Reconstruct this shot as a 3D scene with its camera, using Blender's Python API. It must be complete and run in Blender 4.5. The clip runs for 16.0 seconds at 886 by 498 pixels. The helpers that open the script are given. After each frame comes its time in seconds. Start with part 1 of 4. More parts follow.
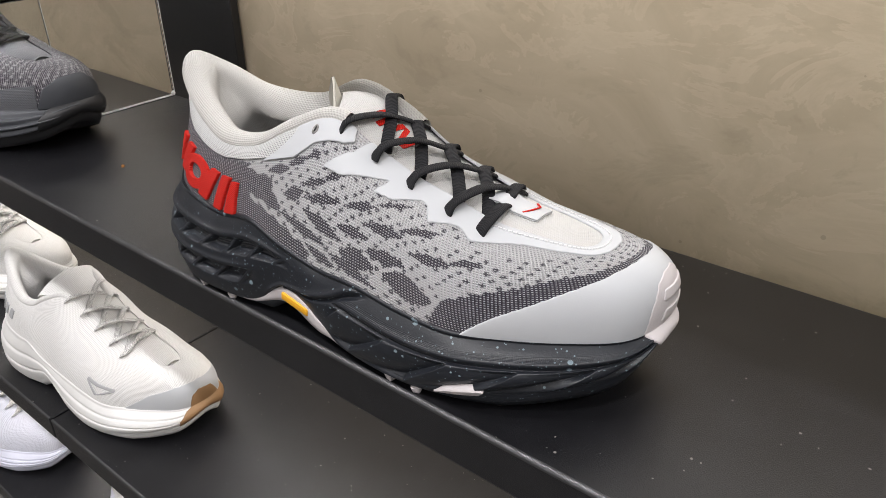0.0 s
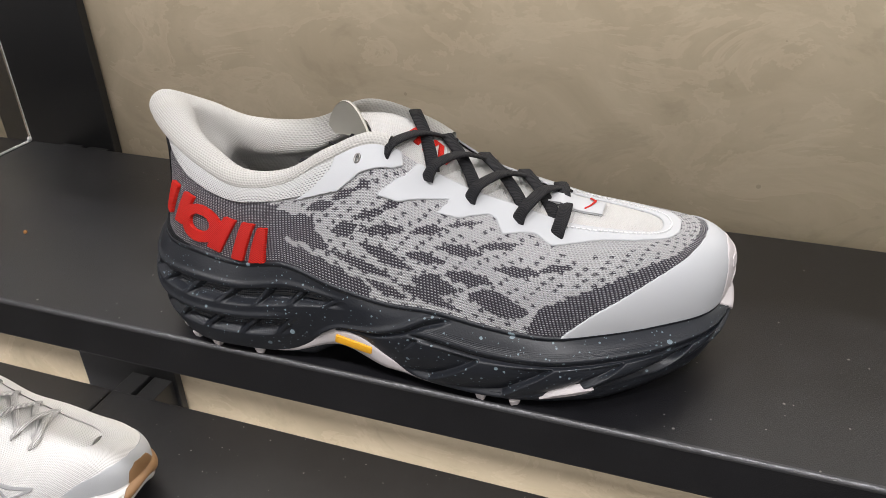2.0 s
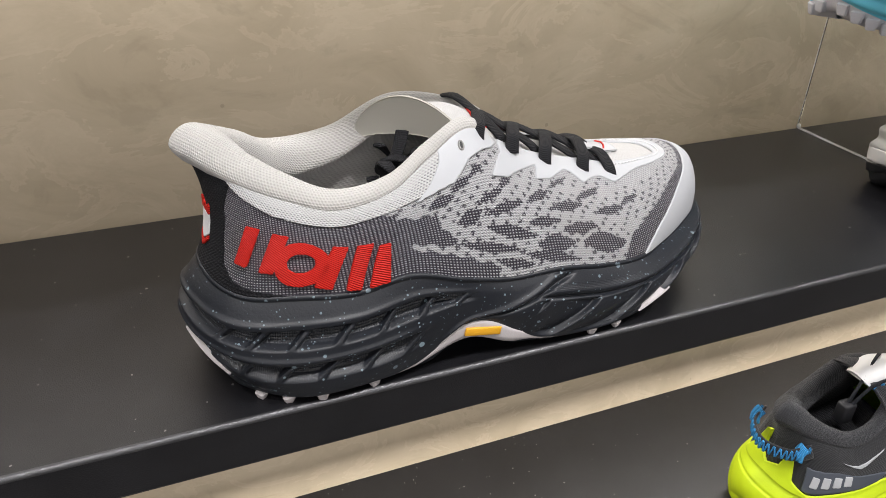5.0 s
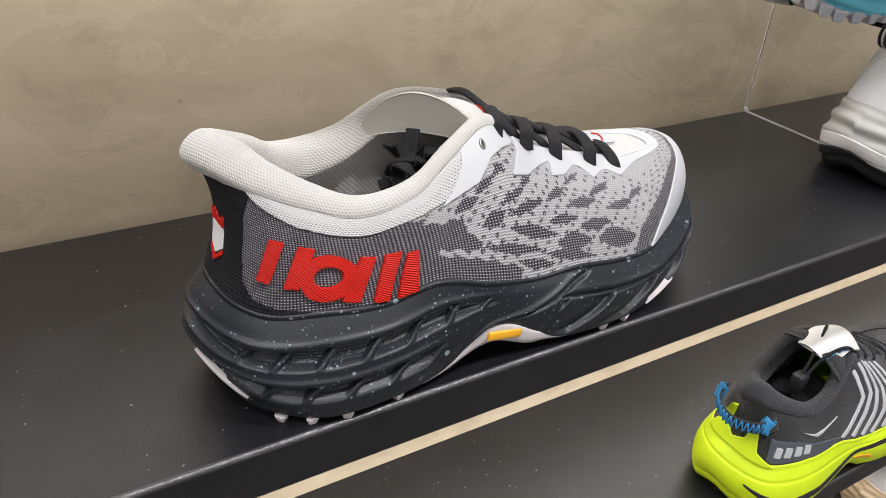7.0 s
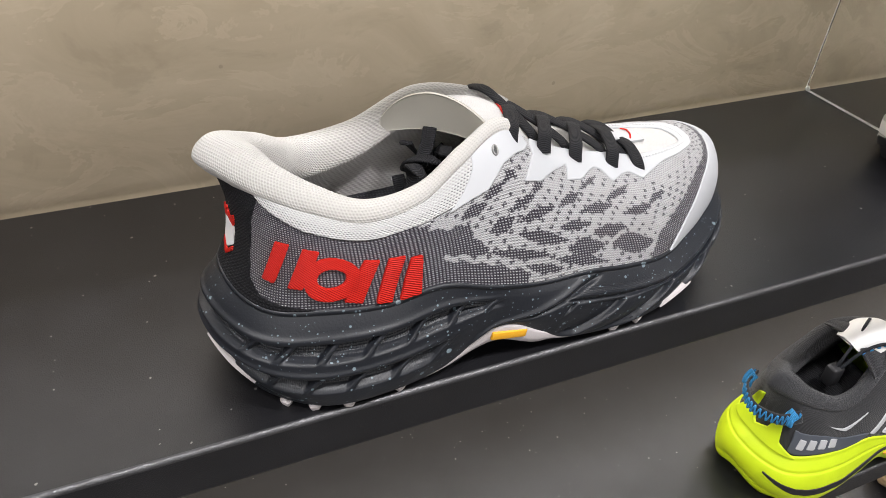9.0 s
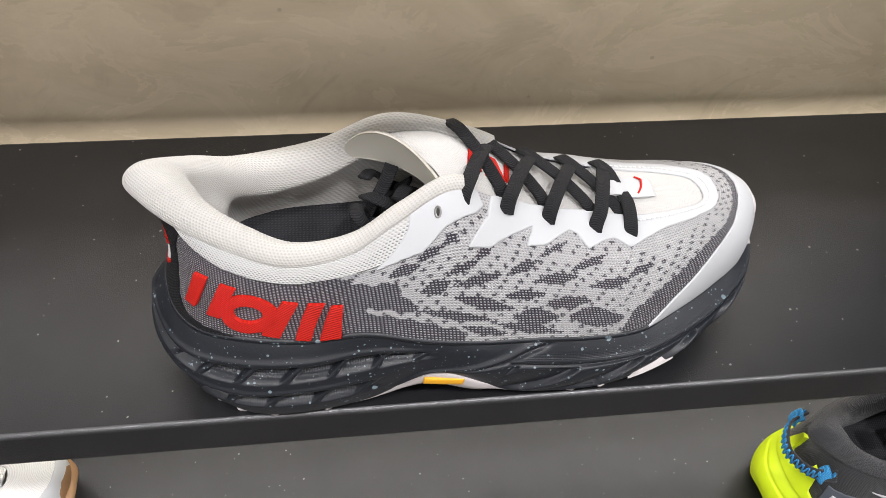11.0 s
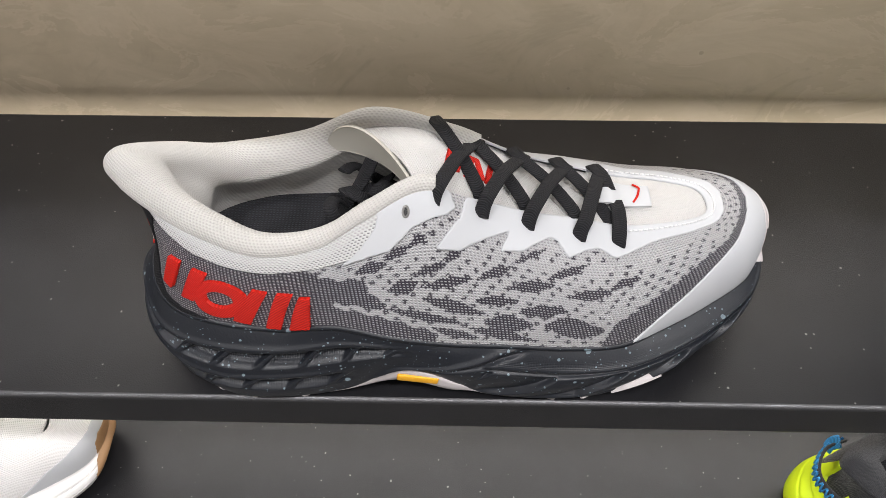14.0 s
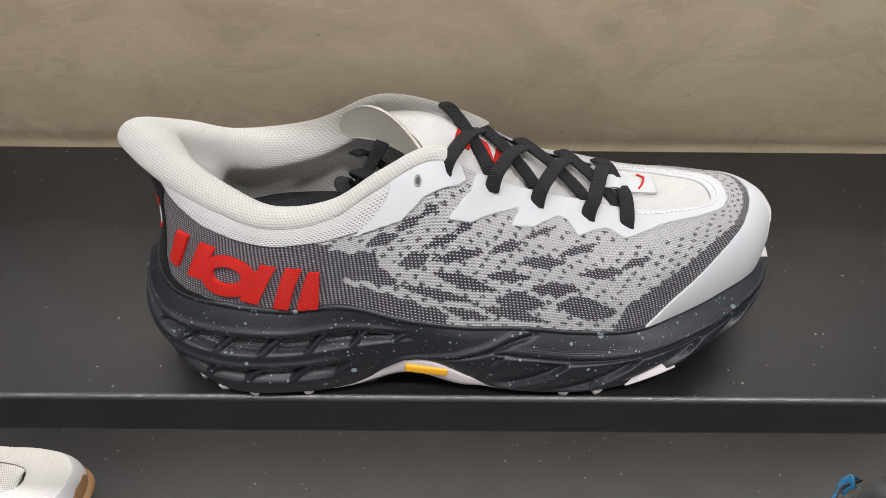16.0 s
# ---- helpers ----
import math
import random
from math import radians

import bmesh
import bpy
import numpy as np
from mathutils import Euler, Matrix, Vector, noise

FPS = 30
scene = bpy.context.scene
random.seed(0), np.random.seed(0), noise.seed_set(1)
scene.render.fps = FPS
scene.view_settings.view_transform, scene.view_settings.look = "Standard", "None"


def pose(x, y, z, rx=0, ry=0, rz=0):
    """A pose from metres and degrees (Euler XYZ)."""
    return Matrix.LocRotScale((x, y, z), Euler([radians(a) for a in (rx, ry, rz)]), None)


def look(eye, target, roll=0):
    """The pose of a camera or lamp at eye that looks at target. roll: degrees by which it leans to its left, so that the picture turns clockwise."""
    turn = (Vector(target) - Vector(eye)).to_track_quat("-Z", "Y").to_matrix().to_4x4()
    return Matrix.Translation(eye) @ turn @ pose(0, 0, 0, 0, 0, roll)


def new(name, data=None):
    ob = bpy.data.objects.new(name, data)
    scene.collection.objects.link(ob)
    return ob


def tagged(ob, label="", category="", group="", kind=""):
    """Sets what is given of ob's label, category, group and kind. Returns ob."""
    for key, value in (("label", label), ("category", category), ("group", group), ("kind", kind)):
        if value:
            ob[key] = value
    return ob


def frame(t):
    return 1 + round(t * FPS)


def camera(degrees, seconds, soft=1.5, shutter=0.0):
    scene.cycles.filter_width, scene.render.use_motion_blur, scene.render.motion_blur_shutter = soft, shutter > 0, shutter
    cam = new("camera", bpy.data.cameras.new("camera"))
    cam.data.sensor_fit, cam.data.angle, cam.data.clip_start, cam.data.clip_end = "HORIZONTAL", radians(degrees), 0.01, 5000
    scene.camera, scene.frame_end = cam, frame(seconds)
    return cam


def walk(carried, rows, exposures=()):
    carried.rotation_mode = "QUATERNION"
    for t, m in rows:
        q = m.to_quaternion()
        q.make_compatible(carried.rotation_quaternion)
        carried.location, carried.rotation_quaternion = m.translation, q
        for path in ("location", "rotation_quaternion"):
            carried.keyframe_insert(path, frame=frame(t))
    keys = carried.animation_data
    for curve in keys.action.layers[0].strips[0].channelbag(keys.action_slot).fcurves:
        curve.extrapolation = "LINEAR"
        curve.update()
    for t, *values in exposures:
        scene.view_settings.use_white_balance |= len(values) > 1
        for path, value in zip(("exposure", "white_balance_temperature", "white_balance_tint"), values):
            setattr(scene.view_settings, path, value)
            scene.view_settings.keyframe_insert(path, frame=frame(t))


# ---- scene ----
# The camera: one lens, moving by hand round a shoe on a shop shelf.
cam = camera(61.2, 16.0, soft=0.6)
ROWS = [
    (0.0, 0.2454, -0.1974, 1.2242, 60.92, 0.46, 38.48),
    (0.5, 0.2429, -0.1996, 1.2248, 60.79, 0.86, 36.53),
    (1.0, 0.2238, -0.2111, 1.2263, 60.54, 1.39, 32.77),
    (1.5, 0.1840, -0.2286, 1.2300, 60.21, 1.54, 26.72),
    (2.0, 0.1289, -0.2500, 1.2338, 59.85, 1.52, 19.34),
    (2.5, 0.0785, -0.2689, 1.2367, 59.84, 1.05, 10.91),
    (3.0, 0.0182, -0.2838, 1.2345, 60.16, 0.42, 2.50),
    (3.5, -0.0350, -0.2869, 1.2301, 60.49, -0.47, -5.63),
    (4.0, -0.0813, -0.2814, 1.2267, 60.63, -1.04, -12.67),
    (4.5, -0.1128, -0.2704, 1.2276, 60.38, -1.39, -18.15),
    (5.0, -0.1433, -0.2527, 1.2277, 59.91, -1.78, -22.42),
    (7.5, -0.1828, -0.2125, 1.2263, 58.55, -3.70, -30.21),
    (8.0, -0.1820, -0.2138, 1.2281, 57.71, -3.66, -29.45),
    (10.5, -0.0741, -0.1904, 1.3099, 43.52, -3.22, -10.69),
    (11.0, -0.0455, -0.1750, 1.3166, 41.02, -2.77, -6.46),
    (11.5, -0.0216, -0.1665, 1.3232, 39.47, -2.22, -3.18),
    (12.0, -0.0069, -0.1593, 1.3238, 38.49, -1.42, -0.89),
    (12.5, -0.0003, -0.1574, 1.3225, 37.93, -0.65, 0.50),
    (13.0, 0.0039, -0.1593, 1.3225, 37.84, -0.14, 1.07),
    (13.5, 0.0064, -0.1632, 1.3218, 38.14, 0.17, 1.27),
    (14.0, 0.0059, -0.1667, 1.3210, 39.00, 0.25, 1.20),
    (14.5, 0.0046, -0.1721, 1.3165, 40.60, 0.23, 1.00),
    (15.0, 0.0015, -0.1822, 1.3034, 42.68, 0.08, 0.72),
    (15.5, -0.0027, -0.1946, 1.2942, 45.33, -0.19, 0.42),
    (16.0, -0.0052, -0.2099, 1.2789, 48.27, -0.53, 0.08),
]
walk(cam, [(t, pose(x, y, z, rx, ry, rz)) for t, x, y, z, rx, ry, rz in ROWS],
     exposures=((0.0, -0.14), (1.5, -0.22), (3.0, -0.06), (5.0, -0.06), (8.0, 0.06), (10.5, 0.10), (11.5, 0.02), (13.0, -0.10), (16.0, -0.13)))

SHELF = 1.0      # height of the shelf that carries the trail shoe
GAP = 0.278      # from shelf to shelf
DEEP = 0.202     # depth of a shelf
WALL = 0.268     # the plastered wall behind the shelves

# ---- world and light ----
world = bpy.data.worlds.new("shop_ambience")
scene.world = world
world.use_nodes = True
world.node_tree.nodes["Background"].inputs["Color"].default_value = (0.9, 0.95, 1.0, 1)
world.node_tree.nodes["Background"].inputs["Strength"].default_value = 0.05


def lamp(name, eye, target, size, watts, colour=(1.0, 0.95, 0.88)):
    data = bpy.data.lights.new(name, "AREA")
    data.shape, data.size, data.energy, data.color = "DISK", size, watts, colour
    ob = new(name, data)
    ob.matrix_world = look(eye, target)
    return ob


# ceiling spots in a row in front of the shelves
for px, watts in ((-1.6, 15), (-0.5, 18), (0.5, 23), (1.6, 18)):
    lamp("ceiling_spot", (px, -0.80, 2.95), (0.1 * px, 0.05, SHELF), 0.12, watts, (1.0, 0.98, 0.99))
# the shop's broad ceiling panels, further back
for px in (-2.5, -1.5, -0.5, 0.5, 1.5, 2.5):
    lamp("ceiling_panel", (px, -3.4, 2.8), (0.5 * px, 0.2, 1.0), 0.9, 10, (1.0, 0.98, 0.99))


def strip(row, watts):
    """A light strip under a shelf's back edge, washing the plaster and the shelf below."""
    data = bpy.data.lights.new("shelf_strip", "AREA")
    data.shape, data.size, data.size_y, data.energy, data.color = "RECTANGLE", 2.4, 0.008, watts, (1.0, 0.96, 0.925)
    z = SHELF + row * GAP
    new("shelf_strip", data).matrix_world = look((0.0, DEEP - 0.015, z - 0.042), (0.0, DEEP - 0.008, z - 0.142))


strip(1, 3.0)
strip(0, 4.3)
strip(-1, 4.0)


# ---- materials ----
def mat(name, base, rough=0.6, metal=0.0, **more):
    m = bpy.data.materials.new(name)
    m.use_nodes = True
    p = m.node_tree.nodes["Principled BSDF"]
    p.inputs["Base Color"].default_value = (*base, 1)
    p.inputs["Roughness"].default_value = rough
    p.inputs["Metallic"].default_value = metal
    for k, v in more.items():
        p.inputs[k.replace("_", " ")].default_value = v
    return m


def node(m, kind, links=None, **props):
    n = m.node_tree.nodes.new(kind)
    for k, v in props.items():
        if k.startswith("i_"):
            n.inputs[k[2:].replace("_", " ")].default_value = v
        else:
            setattr(n, k, v)
    for sock, src in (links or {}).items():
        m.node_tree.links.new(src, n.inputs[sock])
    return n


def bsdf(m):
    return m.node_tree.nodes["Principled BSDF"]


def wire(m, out, sock):
    m.node_tree.links.new(out, bsdf(m).inputs[sock])


def mathn(m, op, a, b=None, c=None):
    n = node(m, "ShaderNodeMath", operation=op)
    for i, v in enumerate((a, b, c)):
        if v is None:
            continue
        if isinstance(v, (int, float)):
            n.inputs[i].default_value = v
        else:
            m.node_tree.links.new(v, n.inputs[i])
    return n.outputs[0]


def ramp(m, fac, stops, interp="LINEAR"):
    n = node(m, "ShaderNodeValToRGB", {"Fac": fac})
    n.color_ramp.interpolation = interp
    while len(n.color_ramp.elements) < len(stops):
        n.color_ramp.elements.new(0.5)
    for e, (at, col) in zip(n.color_ramp.elements, stops):
        e.position, e.color = at, (*col, 1) if len(col) == 3 else col
    return n.outputs["Color"]


def blend(m, fac, a, b):
    n = node(m, "ShaderNodeMix", data_type="RGBA")
    for sock, v in ((n.inputs[0], fac), (n.inputs[6], a), (n.inputs[7], b)):
        if isinstance(v, (int, float)):
            sock.default_value = v
        elif isinstance(v, tuple):
            sock.default_value = (*v, 1)
        else:
            m.node_tree.links.new(v, sock)
    return n.outputs[2]


def bump(m, height, strength=0.3, dist=0.001):
    n = node(m, "ShaderNodeBump", {"Height": height}, i_Strength=strength, i_Distance=dist)
    wire(m, n.outputs[0], "Normal")
    return n


def noise_tex(m, scale, detail=3.0, vec=None, rough=0.5):
    vec = vec or node(m, "ShaderNodeTexCoord").outputs["Object"]
    return node(m, "ShaderNodeTexNoise", {"Vector": vec}, i_Scale=scale, i_Detail=detail, i_Roughness=rough).outputs["Fac"]


def make_powder(name, base, spots=0.0):
    """Black powder-coated sheet steel: orange-peel relief, dust specks and faint scuffs."""
    m = mat(name, base, 0.4, Specular_IOR_Level=0.5)
    fine = noise_tex(m, 1500, 2)
    bump(m, fine, 0.35, 0.0005)
    wire(m, ramp(m, noise_tex(m, 9, 5), ((0.3, (0.34,) * 3), (0.75, (0.40,) * 3))), "Roughness")
    if spots:
        co = node(m, "ShaderNodeTexCoord").outputs["Object"]
        warp = node(m, "ShaderNodeVectorMath", {2: co}, operation="MULTIPLY_ADD")
        warp.inputs[1].default_value = (0.002, 0.002, 0.002)
        m.node_tree.links.new(node(m, "ShaderNodeTexNoise", {"Vector": co}, i_Scale=300.0).outputs["Color"], warp.inputs[0])
        v = node(m, "ShaderNodeTexVoronoi", {"Vector": warp.outputs[0]}, i_Scale=260.0)
        rnd = node(m, "ShaderNodeSeparateColor", {"Color": v.outputs["Color"]})
        radius = mathn(m, "MULTIPLY", mathn(m, "GREATER_THAN", rnd.outputs[0], 0.66), mathn(m, "MULTIPLY", mathn(m, "POWER", rnd.outputs[1], 2.5), 0.19))
        patch = mathn(m, "GREATER_THAN", noise_tex(m, 14, 2), 0.40)
        speck = mathn(m, "MULTIPLY", mathn(m, "LESS_THAN", v.outputs["Distance"], radius), patch)
        haze = ramp(m, noise_tex(m, 22, 6, rough=0.7), ((0.42, base), (0.85, tuple(c * 1.6 + 0.004 for c in base))))
        wire(m, blend(m, mathn(m, "MULTIPLY", speck, 0.42), haze, (0.5, 0.48, 0.45)), "Base Color")
    return m


def make_plaster():
    """Trowelled mineral plaster in grey-beige, with cloudy patches and fine pits."""
    m = mat("trowelled_plaster", (0.4, 0.36, 0.28), 0.62)
    co = node(m, "ShaderNodeTexCoord").outputs["Object"]
    big = noise_tex(m, 4.5, 6, co, 0.6)
    stroke = node(m, "ShaderNodeTexNoise", {"Vector": node(m, "ShaderNodeMapping", {"Vector": co}, i_Rotation=(0, 0.6, 0), i_Scale=(7, 7, 10)).outputs[0]}, i_Scale=1.4, i_Detail=7.0, i_Roughness=0.62, i_Distortion=1.6).outputs["Fac"]
    a = ramp(m, big, ((0.3, (0.403, 0.331, 0.235)), (0.7, (0.488, 0.411, 0.301))))
    b = ramp(m, stroke, ((0.40, (0.381, 0.317, 0.224)), (0.5, (0.447, 0.374, 0.271)), (0.64, (0.532, 0.453, 0.338))))
    col = blend(m, 0.42, a, b)
    swipe = node(m, "ShaderNodeTexNoise", {"Vector": node(m, "ShaderNodeMapping", {"Vector": co}, i_Rotation=(0, -0.5, 0), i_Scale=(1.0, 1.0, 1.7)).outputs[0]}, i_Scale=11.0, i_Detail=9.0, i_Roughness=0.66, i_Distortion=0.9).outputs["Fac"]
    col = blend(m, ramp(m, swipe, ((0.515, (0.0,) * 3), (0.53, (0.42,) * 3), (0.60, (0.12,) * 3), (0.68, (0.36,) * 3))), col, (0.565, 0.475, 0.355))
    col = blend(m, ramp(m, swipe, ((0.36, (0.40,) * 3), (0.43, (0.0,) * 3))), col, (0.33, 0.275, 0.195))
    v = node(m, "ShaderNodeTexVoronoi", {"Vector": co}, i_Scale=34.0)
    pit = mathn(m, "LESS_THAN", v.outputs["Distance"], mathn(m, "MULTIPLY", mathn(m, "GREATER_THAN", node(m, "ShaderNodeSeparateColor", {"Color": v.outputs["Color"]}).outputs[0], 0.86), 0.06))
    wire(m, blend(m, mathn(m, "MULTIPLY", pit, 0.3), col, (0.13, 0.11, 0.08)), "Base Color")
    wire(m, ramp(m, stroke, ((0.35, (0.5,) * 3), (0.7, (0.72,) * 3))), "Roughness")
    bump(m, stroke, 0.12, 0.002)
    return m


def make_cloth(name, light, dark, pitch=0.0013, relief=0.5, rough=0.85):
    """Knit with rows of stitches along the cloth coordinates; the 'dark' attribute says where the dark yarn comes up."""
    m = mat(name, light, rough)
    at = node(m, "ShaderNodeAttribute", attribute_name="cloth")
    sx = node(m, "ShaderNodeSeparateXYZ", {"Vector": at.outputs["Vector"]})
    k = 2 * math.pi / pitch
    row = mathn(m, "SINE", mathn(m, "MULTIPLY", sx.outputs[1], k))
    col = mathn(m, "SINE", mathn(m, "ADD", mathn(m, "MULTIPLY", sx.outputs[0], k * 0.8), mathn(m, "MULTIPLY", row, 0.7)))
    weave = mathn(m, "ADD", mathn(m, "MULTIPLY", mathn(m, "MULTIPLY", row, col), 0.5), mathn(m, "MULTIPLY", row, 0.35))
    dk = node(m, "ShaderNodeAttribute", attribute_name="dark").outputs["Fac"]
    flick = ramp(m, weave, ((0.08, dark), (0.40, tuple(0.2 * a + 0.8 * b for a, b in zip(dark, light)))))
    pale = ramp(m, mathn(m, "MULTIPLY_ADD", weave, 0.5, 0.5), ((0.25, tuple(c * 0.55 for c in light)), (0.62, light)))
    wire(m, blend(m, dk, pale, flick), "Base Color")
    bump(m, weave, relief, 0.0006)
    p = bsdf(m)
    p.inputs["Sheen Weight"].default_value = 0.15
    return m


def make_mesh_white(name, base, hole=0.0, pitch=0.00125, low=0.80):
    """Padded white mesh: a fine diagonal weave of small loops, with open holes where given."""
    m = mat(name, base, 0.8)
    at = node(m, "ShaderNodeAttribute", attribute_name="cloth")
    sx = node(m, "ShaderNodeSeparateXYZ", {"Vector": at.outputs["Vector"]})
    k = 2 * math.pi / pitch
    row = mathn(m, "SINE", mathn(m, "MULTIPLY", sx.outputs[1], k * 0.9))
    col = mathn(m, "SINE", mathn(m, "ADD", mathn(m, "MULTIPLY", sx.outputs[0], k * 0.8), mathn(m, "MULTIPLY", sx.outputs[1], k * 0.45)))
    loop = mathn(m, "MULTIPLY_ADD", mathn(m, "ADD", row, col), 0.25, 0.5)
    fuzz = noise_tex(m, 2600, 2, at.outputs["Vector"])
    bump(m, mathn(m, "MULTIPLY_ADD", fuzz, 0.3, loop), 0.55, 0.0006)
    shade = ramp(m, loop, ((0.08, tuple(c * low for c in base)), (0.5, base)))
    shade = blend(m, ramp(m, noise_tex(m, 40, 4, at.outputs["Vector"]), ((0.35, (0.0,) * 3), (0.8, (0.22,) * 3))), shade, tuple(c * f for c, f in zip(base, (0.86, 0.83, 0.78))))
    if hole:
        dk = node(m, "ShaderNodeAttribute", attribute_name="dark").outputs["Fac"]
        gap = mathn(m, "MULTIPLY", mathn(m, "LESS_THAN", loop, 0.26), dk)
        shade = blend(m, mathn(m, "MULTIPLY", gap, hole), shade, (0.10, 0.10, 0.11))
    wire(m, shade, "Base Color")
    bsdf(m).inputs["Sheen Weight"].default_value = 0.2
    return m


def make_foam(name, base, speck=None, rough=0.6, relief=0.25):
    """Moulded foam: a fine pebbled skin, with spattered paint dots where given."""
    m = mat(name, base, rough)
    co = node(m, "ShaderNodeTexCoord").outputs["Object"]
    grain = noise_tex(m, 900, 3, co)
    bump(m, grain, relief, 0.0004)
    tone = ramp(m, noise_tex(m, 16, 4, co), ((0.3, tuple(c * 0.88 for c in base)), (0.75, tuple(min(1, c * 1.1) for c in base))))
    if speck:
        for sc, keep, size in ((130.0, 0.45, 0.20), (260.0, 0.40, 0.22), (420.0, 0.45, 0.24), (700.0, 0.55, 0.26)):
            v = node(m, "ShaderNodeTexVoronoi", {"Vector": co}, i_Scale=sc)
            rnd = node(m, "ShaderNodeSeparateColor", {"Color": v.outputs["Color"]})
            r = mathn(m, "MULTIPLY", mathn(m, "GREATER_THAN", rnd.outputs[0], keep), mathn(m, "MULTIPLY", mathn(m, "POWER", rnd.outputs[1], 1.6), size))
            d = mathn(m, "LESS_THAN", v.outputs["Distance"], r)
            tone = blend(m, mathn(m, "MULTIPLY", d, 0.75), tone, speck)
    wire(m, tone, "Base Color")
    return m


def make_webbing(name, base):
    m = mat(name, base, 0.75, Specular_IOR_Level=0.3)
    at = node(m, "ShaderNodeAttribute", attribute_name="cloth")
    sx = node(m, "ShaderNodeSeparateXYZ", {"Vector": at.outputs["Vector"]})
    w = mathn(m, "SINE", mathn(m, "ADD", mathn(m, "MULTIPLY", sx.outputs[0], 6600), mathn(m, "MULTIPLY", mathn(m, "ABSOLUTE", sx.outputs[1]), 2600)))
    w = mathn(m, "MULTIPLY_ADD", noise_tex(m, 1700, 3, at.outputs["Vector"]), 1.4, mathn(m, "SUBTRACT", w, 0.7))
    bump(m, w, 0.55, 0.0005)
    wire(m, ramp(m, w, ((0.0, tuple(c * 0.6 for c in base)), (0.8, tuple(c * 1.5 for c in base)))), "Base Color")
    return m


def make_thread(name, base):
    """Satin-stitched embroidery in slanted ridges."""
    m = mat(name, base, 0.5, Specular_IOR_Level=0.2)
    at = node(m, "ShaderNodeAttribute", attribute_name="cloth")
    sx = node(m, "ShaderNodeSeparateXYZ", {"Vector": at.outputs["Vector"]})
    w = mathn(m, "SINE", mathn(m, "ADD", mathn(m, "MULTIPLY", sx.outputs[0], 3800), mathn(m, "MULTIPLY", sx.outputs[1], 5000)))
    bump(m, w, 0.5, 0.0005)
    wire(m, ramp(m, w, ((0.0, tuple(c * 0.72 for c in base)), (0.7, base))), "Base Color")
    return m


POWDER = make_powder("black_powder_coat", (0.0065, 0.0065, 0.008), 1.0)
# lighter and more metallic than the coat: the front edge's highlight put into the colour
EDGE_GLINT = mat("black_edge_glint", (0.10, 0.10, 0.105), 0.36, 0.8)
bump(EDGE_GLINT, noise_tex(EDGE_GLINT, 900, 3), 0.5, 0.0005)
POST = make_powder("matt_black_steel", (0.012, 0.012, 0.013))
PLASTER = make_plaster()
KNIT = make_cloth("grey_jacquard_knit", (0.52, 0.515, 0.525), (0.025, 0.020, 0.032), 0.00115, 0.9)
BLACK_KNIT = make_cloth("black_knit", (0.020, 0.020, 0.022), (0.008, 0.008, 0.010), 0.0016, 0.8)
bsdf(BLACK_KNIT).inputs["Sheen Weight"].default_value = 0.02
bsdf(BLACK_KNIT).inputs["Specular IOR Level"].default_value = 0.15
INSOLE = make_cloth("dark_insole_fabric", (0.035, 0.037, 0.046), (0.006, 0.006, 0.008), 0.0013, 0.5)
COLLAR = make_mesh_white("white_padded_mesh", (0.565, 0.55, 0.525), 0.0, 0.0011)
BAND = make_mesh_white("white_spacer_mesh", (0.54, 0.54, 0.535), 0.7, 0.0013, 0.72)
FILM = mat("white_welded_film", (0.49, 0.50, 0.52), 0.48)
bump(FILM, noise_tex(FILM, 1500, 2), 0.12, 0.0003)
TONGUE = make_mesh_white("white_tongue_fabric", (0.55, 0.54, 0.53), 0.0, 0.0008, 0.92)
FLAP = mat("thin_offwhite_suede", (0.47, 0.45, 0.395), 0.75)
bump(FLAP, noise_tex(FLAP, 1200, 3), 0.2, 0.0003)
FOAM = make_foam("charcoal_speckled_foam", (0.0125, 0.0145, 0.0195), (0.22, 0.29, 0.33), 0.42)
bsdf(FOAM).inputs["Specular IOR Level"].default_value = 0.45
RUBBER = make_foam("white_rubber", (0.58, 0.54, 0.545), None, 0.6)
ORANGE = make_foam("orange_rubber", (0.85, 0.42, 0.02), None, 0.5)
LACE = make_webbing("black_webbing", (0.013, 0.013, 0.0155))
RED = make_thread("red_embroidery", (0.66, 0.017, 0.009))
STITCH = mat("white_thread", (0.72, 0.72, 0.73), 0.7)
METAL = mat("dull_steel", (0.3, 0.29, 0.28), 0.4, 0.9)
TAN = make_foam("gum_rubber", (0.30, 0.17, 0.08), None, 0.6)
NEON = make_foam("neon_yellow_foam", (0.62, 0.80, 0.01), None, 0.55)
SKY = make_foam("sky_blue_foam", (0.12, 0.50, 0.66), None, 0.55)
PALE = make_foam("offwhite_foam", (0.72, 0.71, 0.70), None, 0.6)
LILAC = make_foam("lilac_white_foam", (0.66, 0.67, 0.78), None, 0.6)
GREYRUB = make_foam("pale_grey_rubber", (0.50, 0.50, 0.54), None, 0.6)
BLACKRUB = make_foam("black_rubber", (0.014, 0.014, 0.016), None, 0.55)
SAND = make_foam("sand_foam", (0.42, 0.31, 0.19), None, 0.6)
WHITE_MESH = make_mesh_white("white_engineered_mesh", (0.74, 0.73, 0.72))
LILAC_MESH = make_mesh_white("lilac_white_mesh", (0.70, 0.71, 0.80))
GREY_MESH = make_mesh_white("pale_grey_mesh", (0.46, 0.46, 0.46))
DARK_MESH = make_mesh_white("charcoal_mesh", (0.085, 0.088, 0.098))
BLACK_MESH = make_mesh_white("black_mesh", (0.012, 0.0125, 0.015))
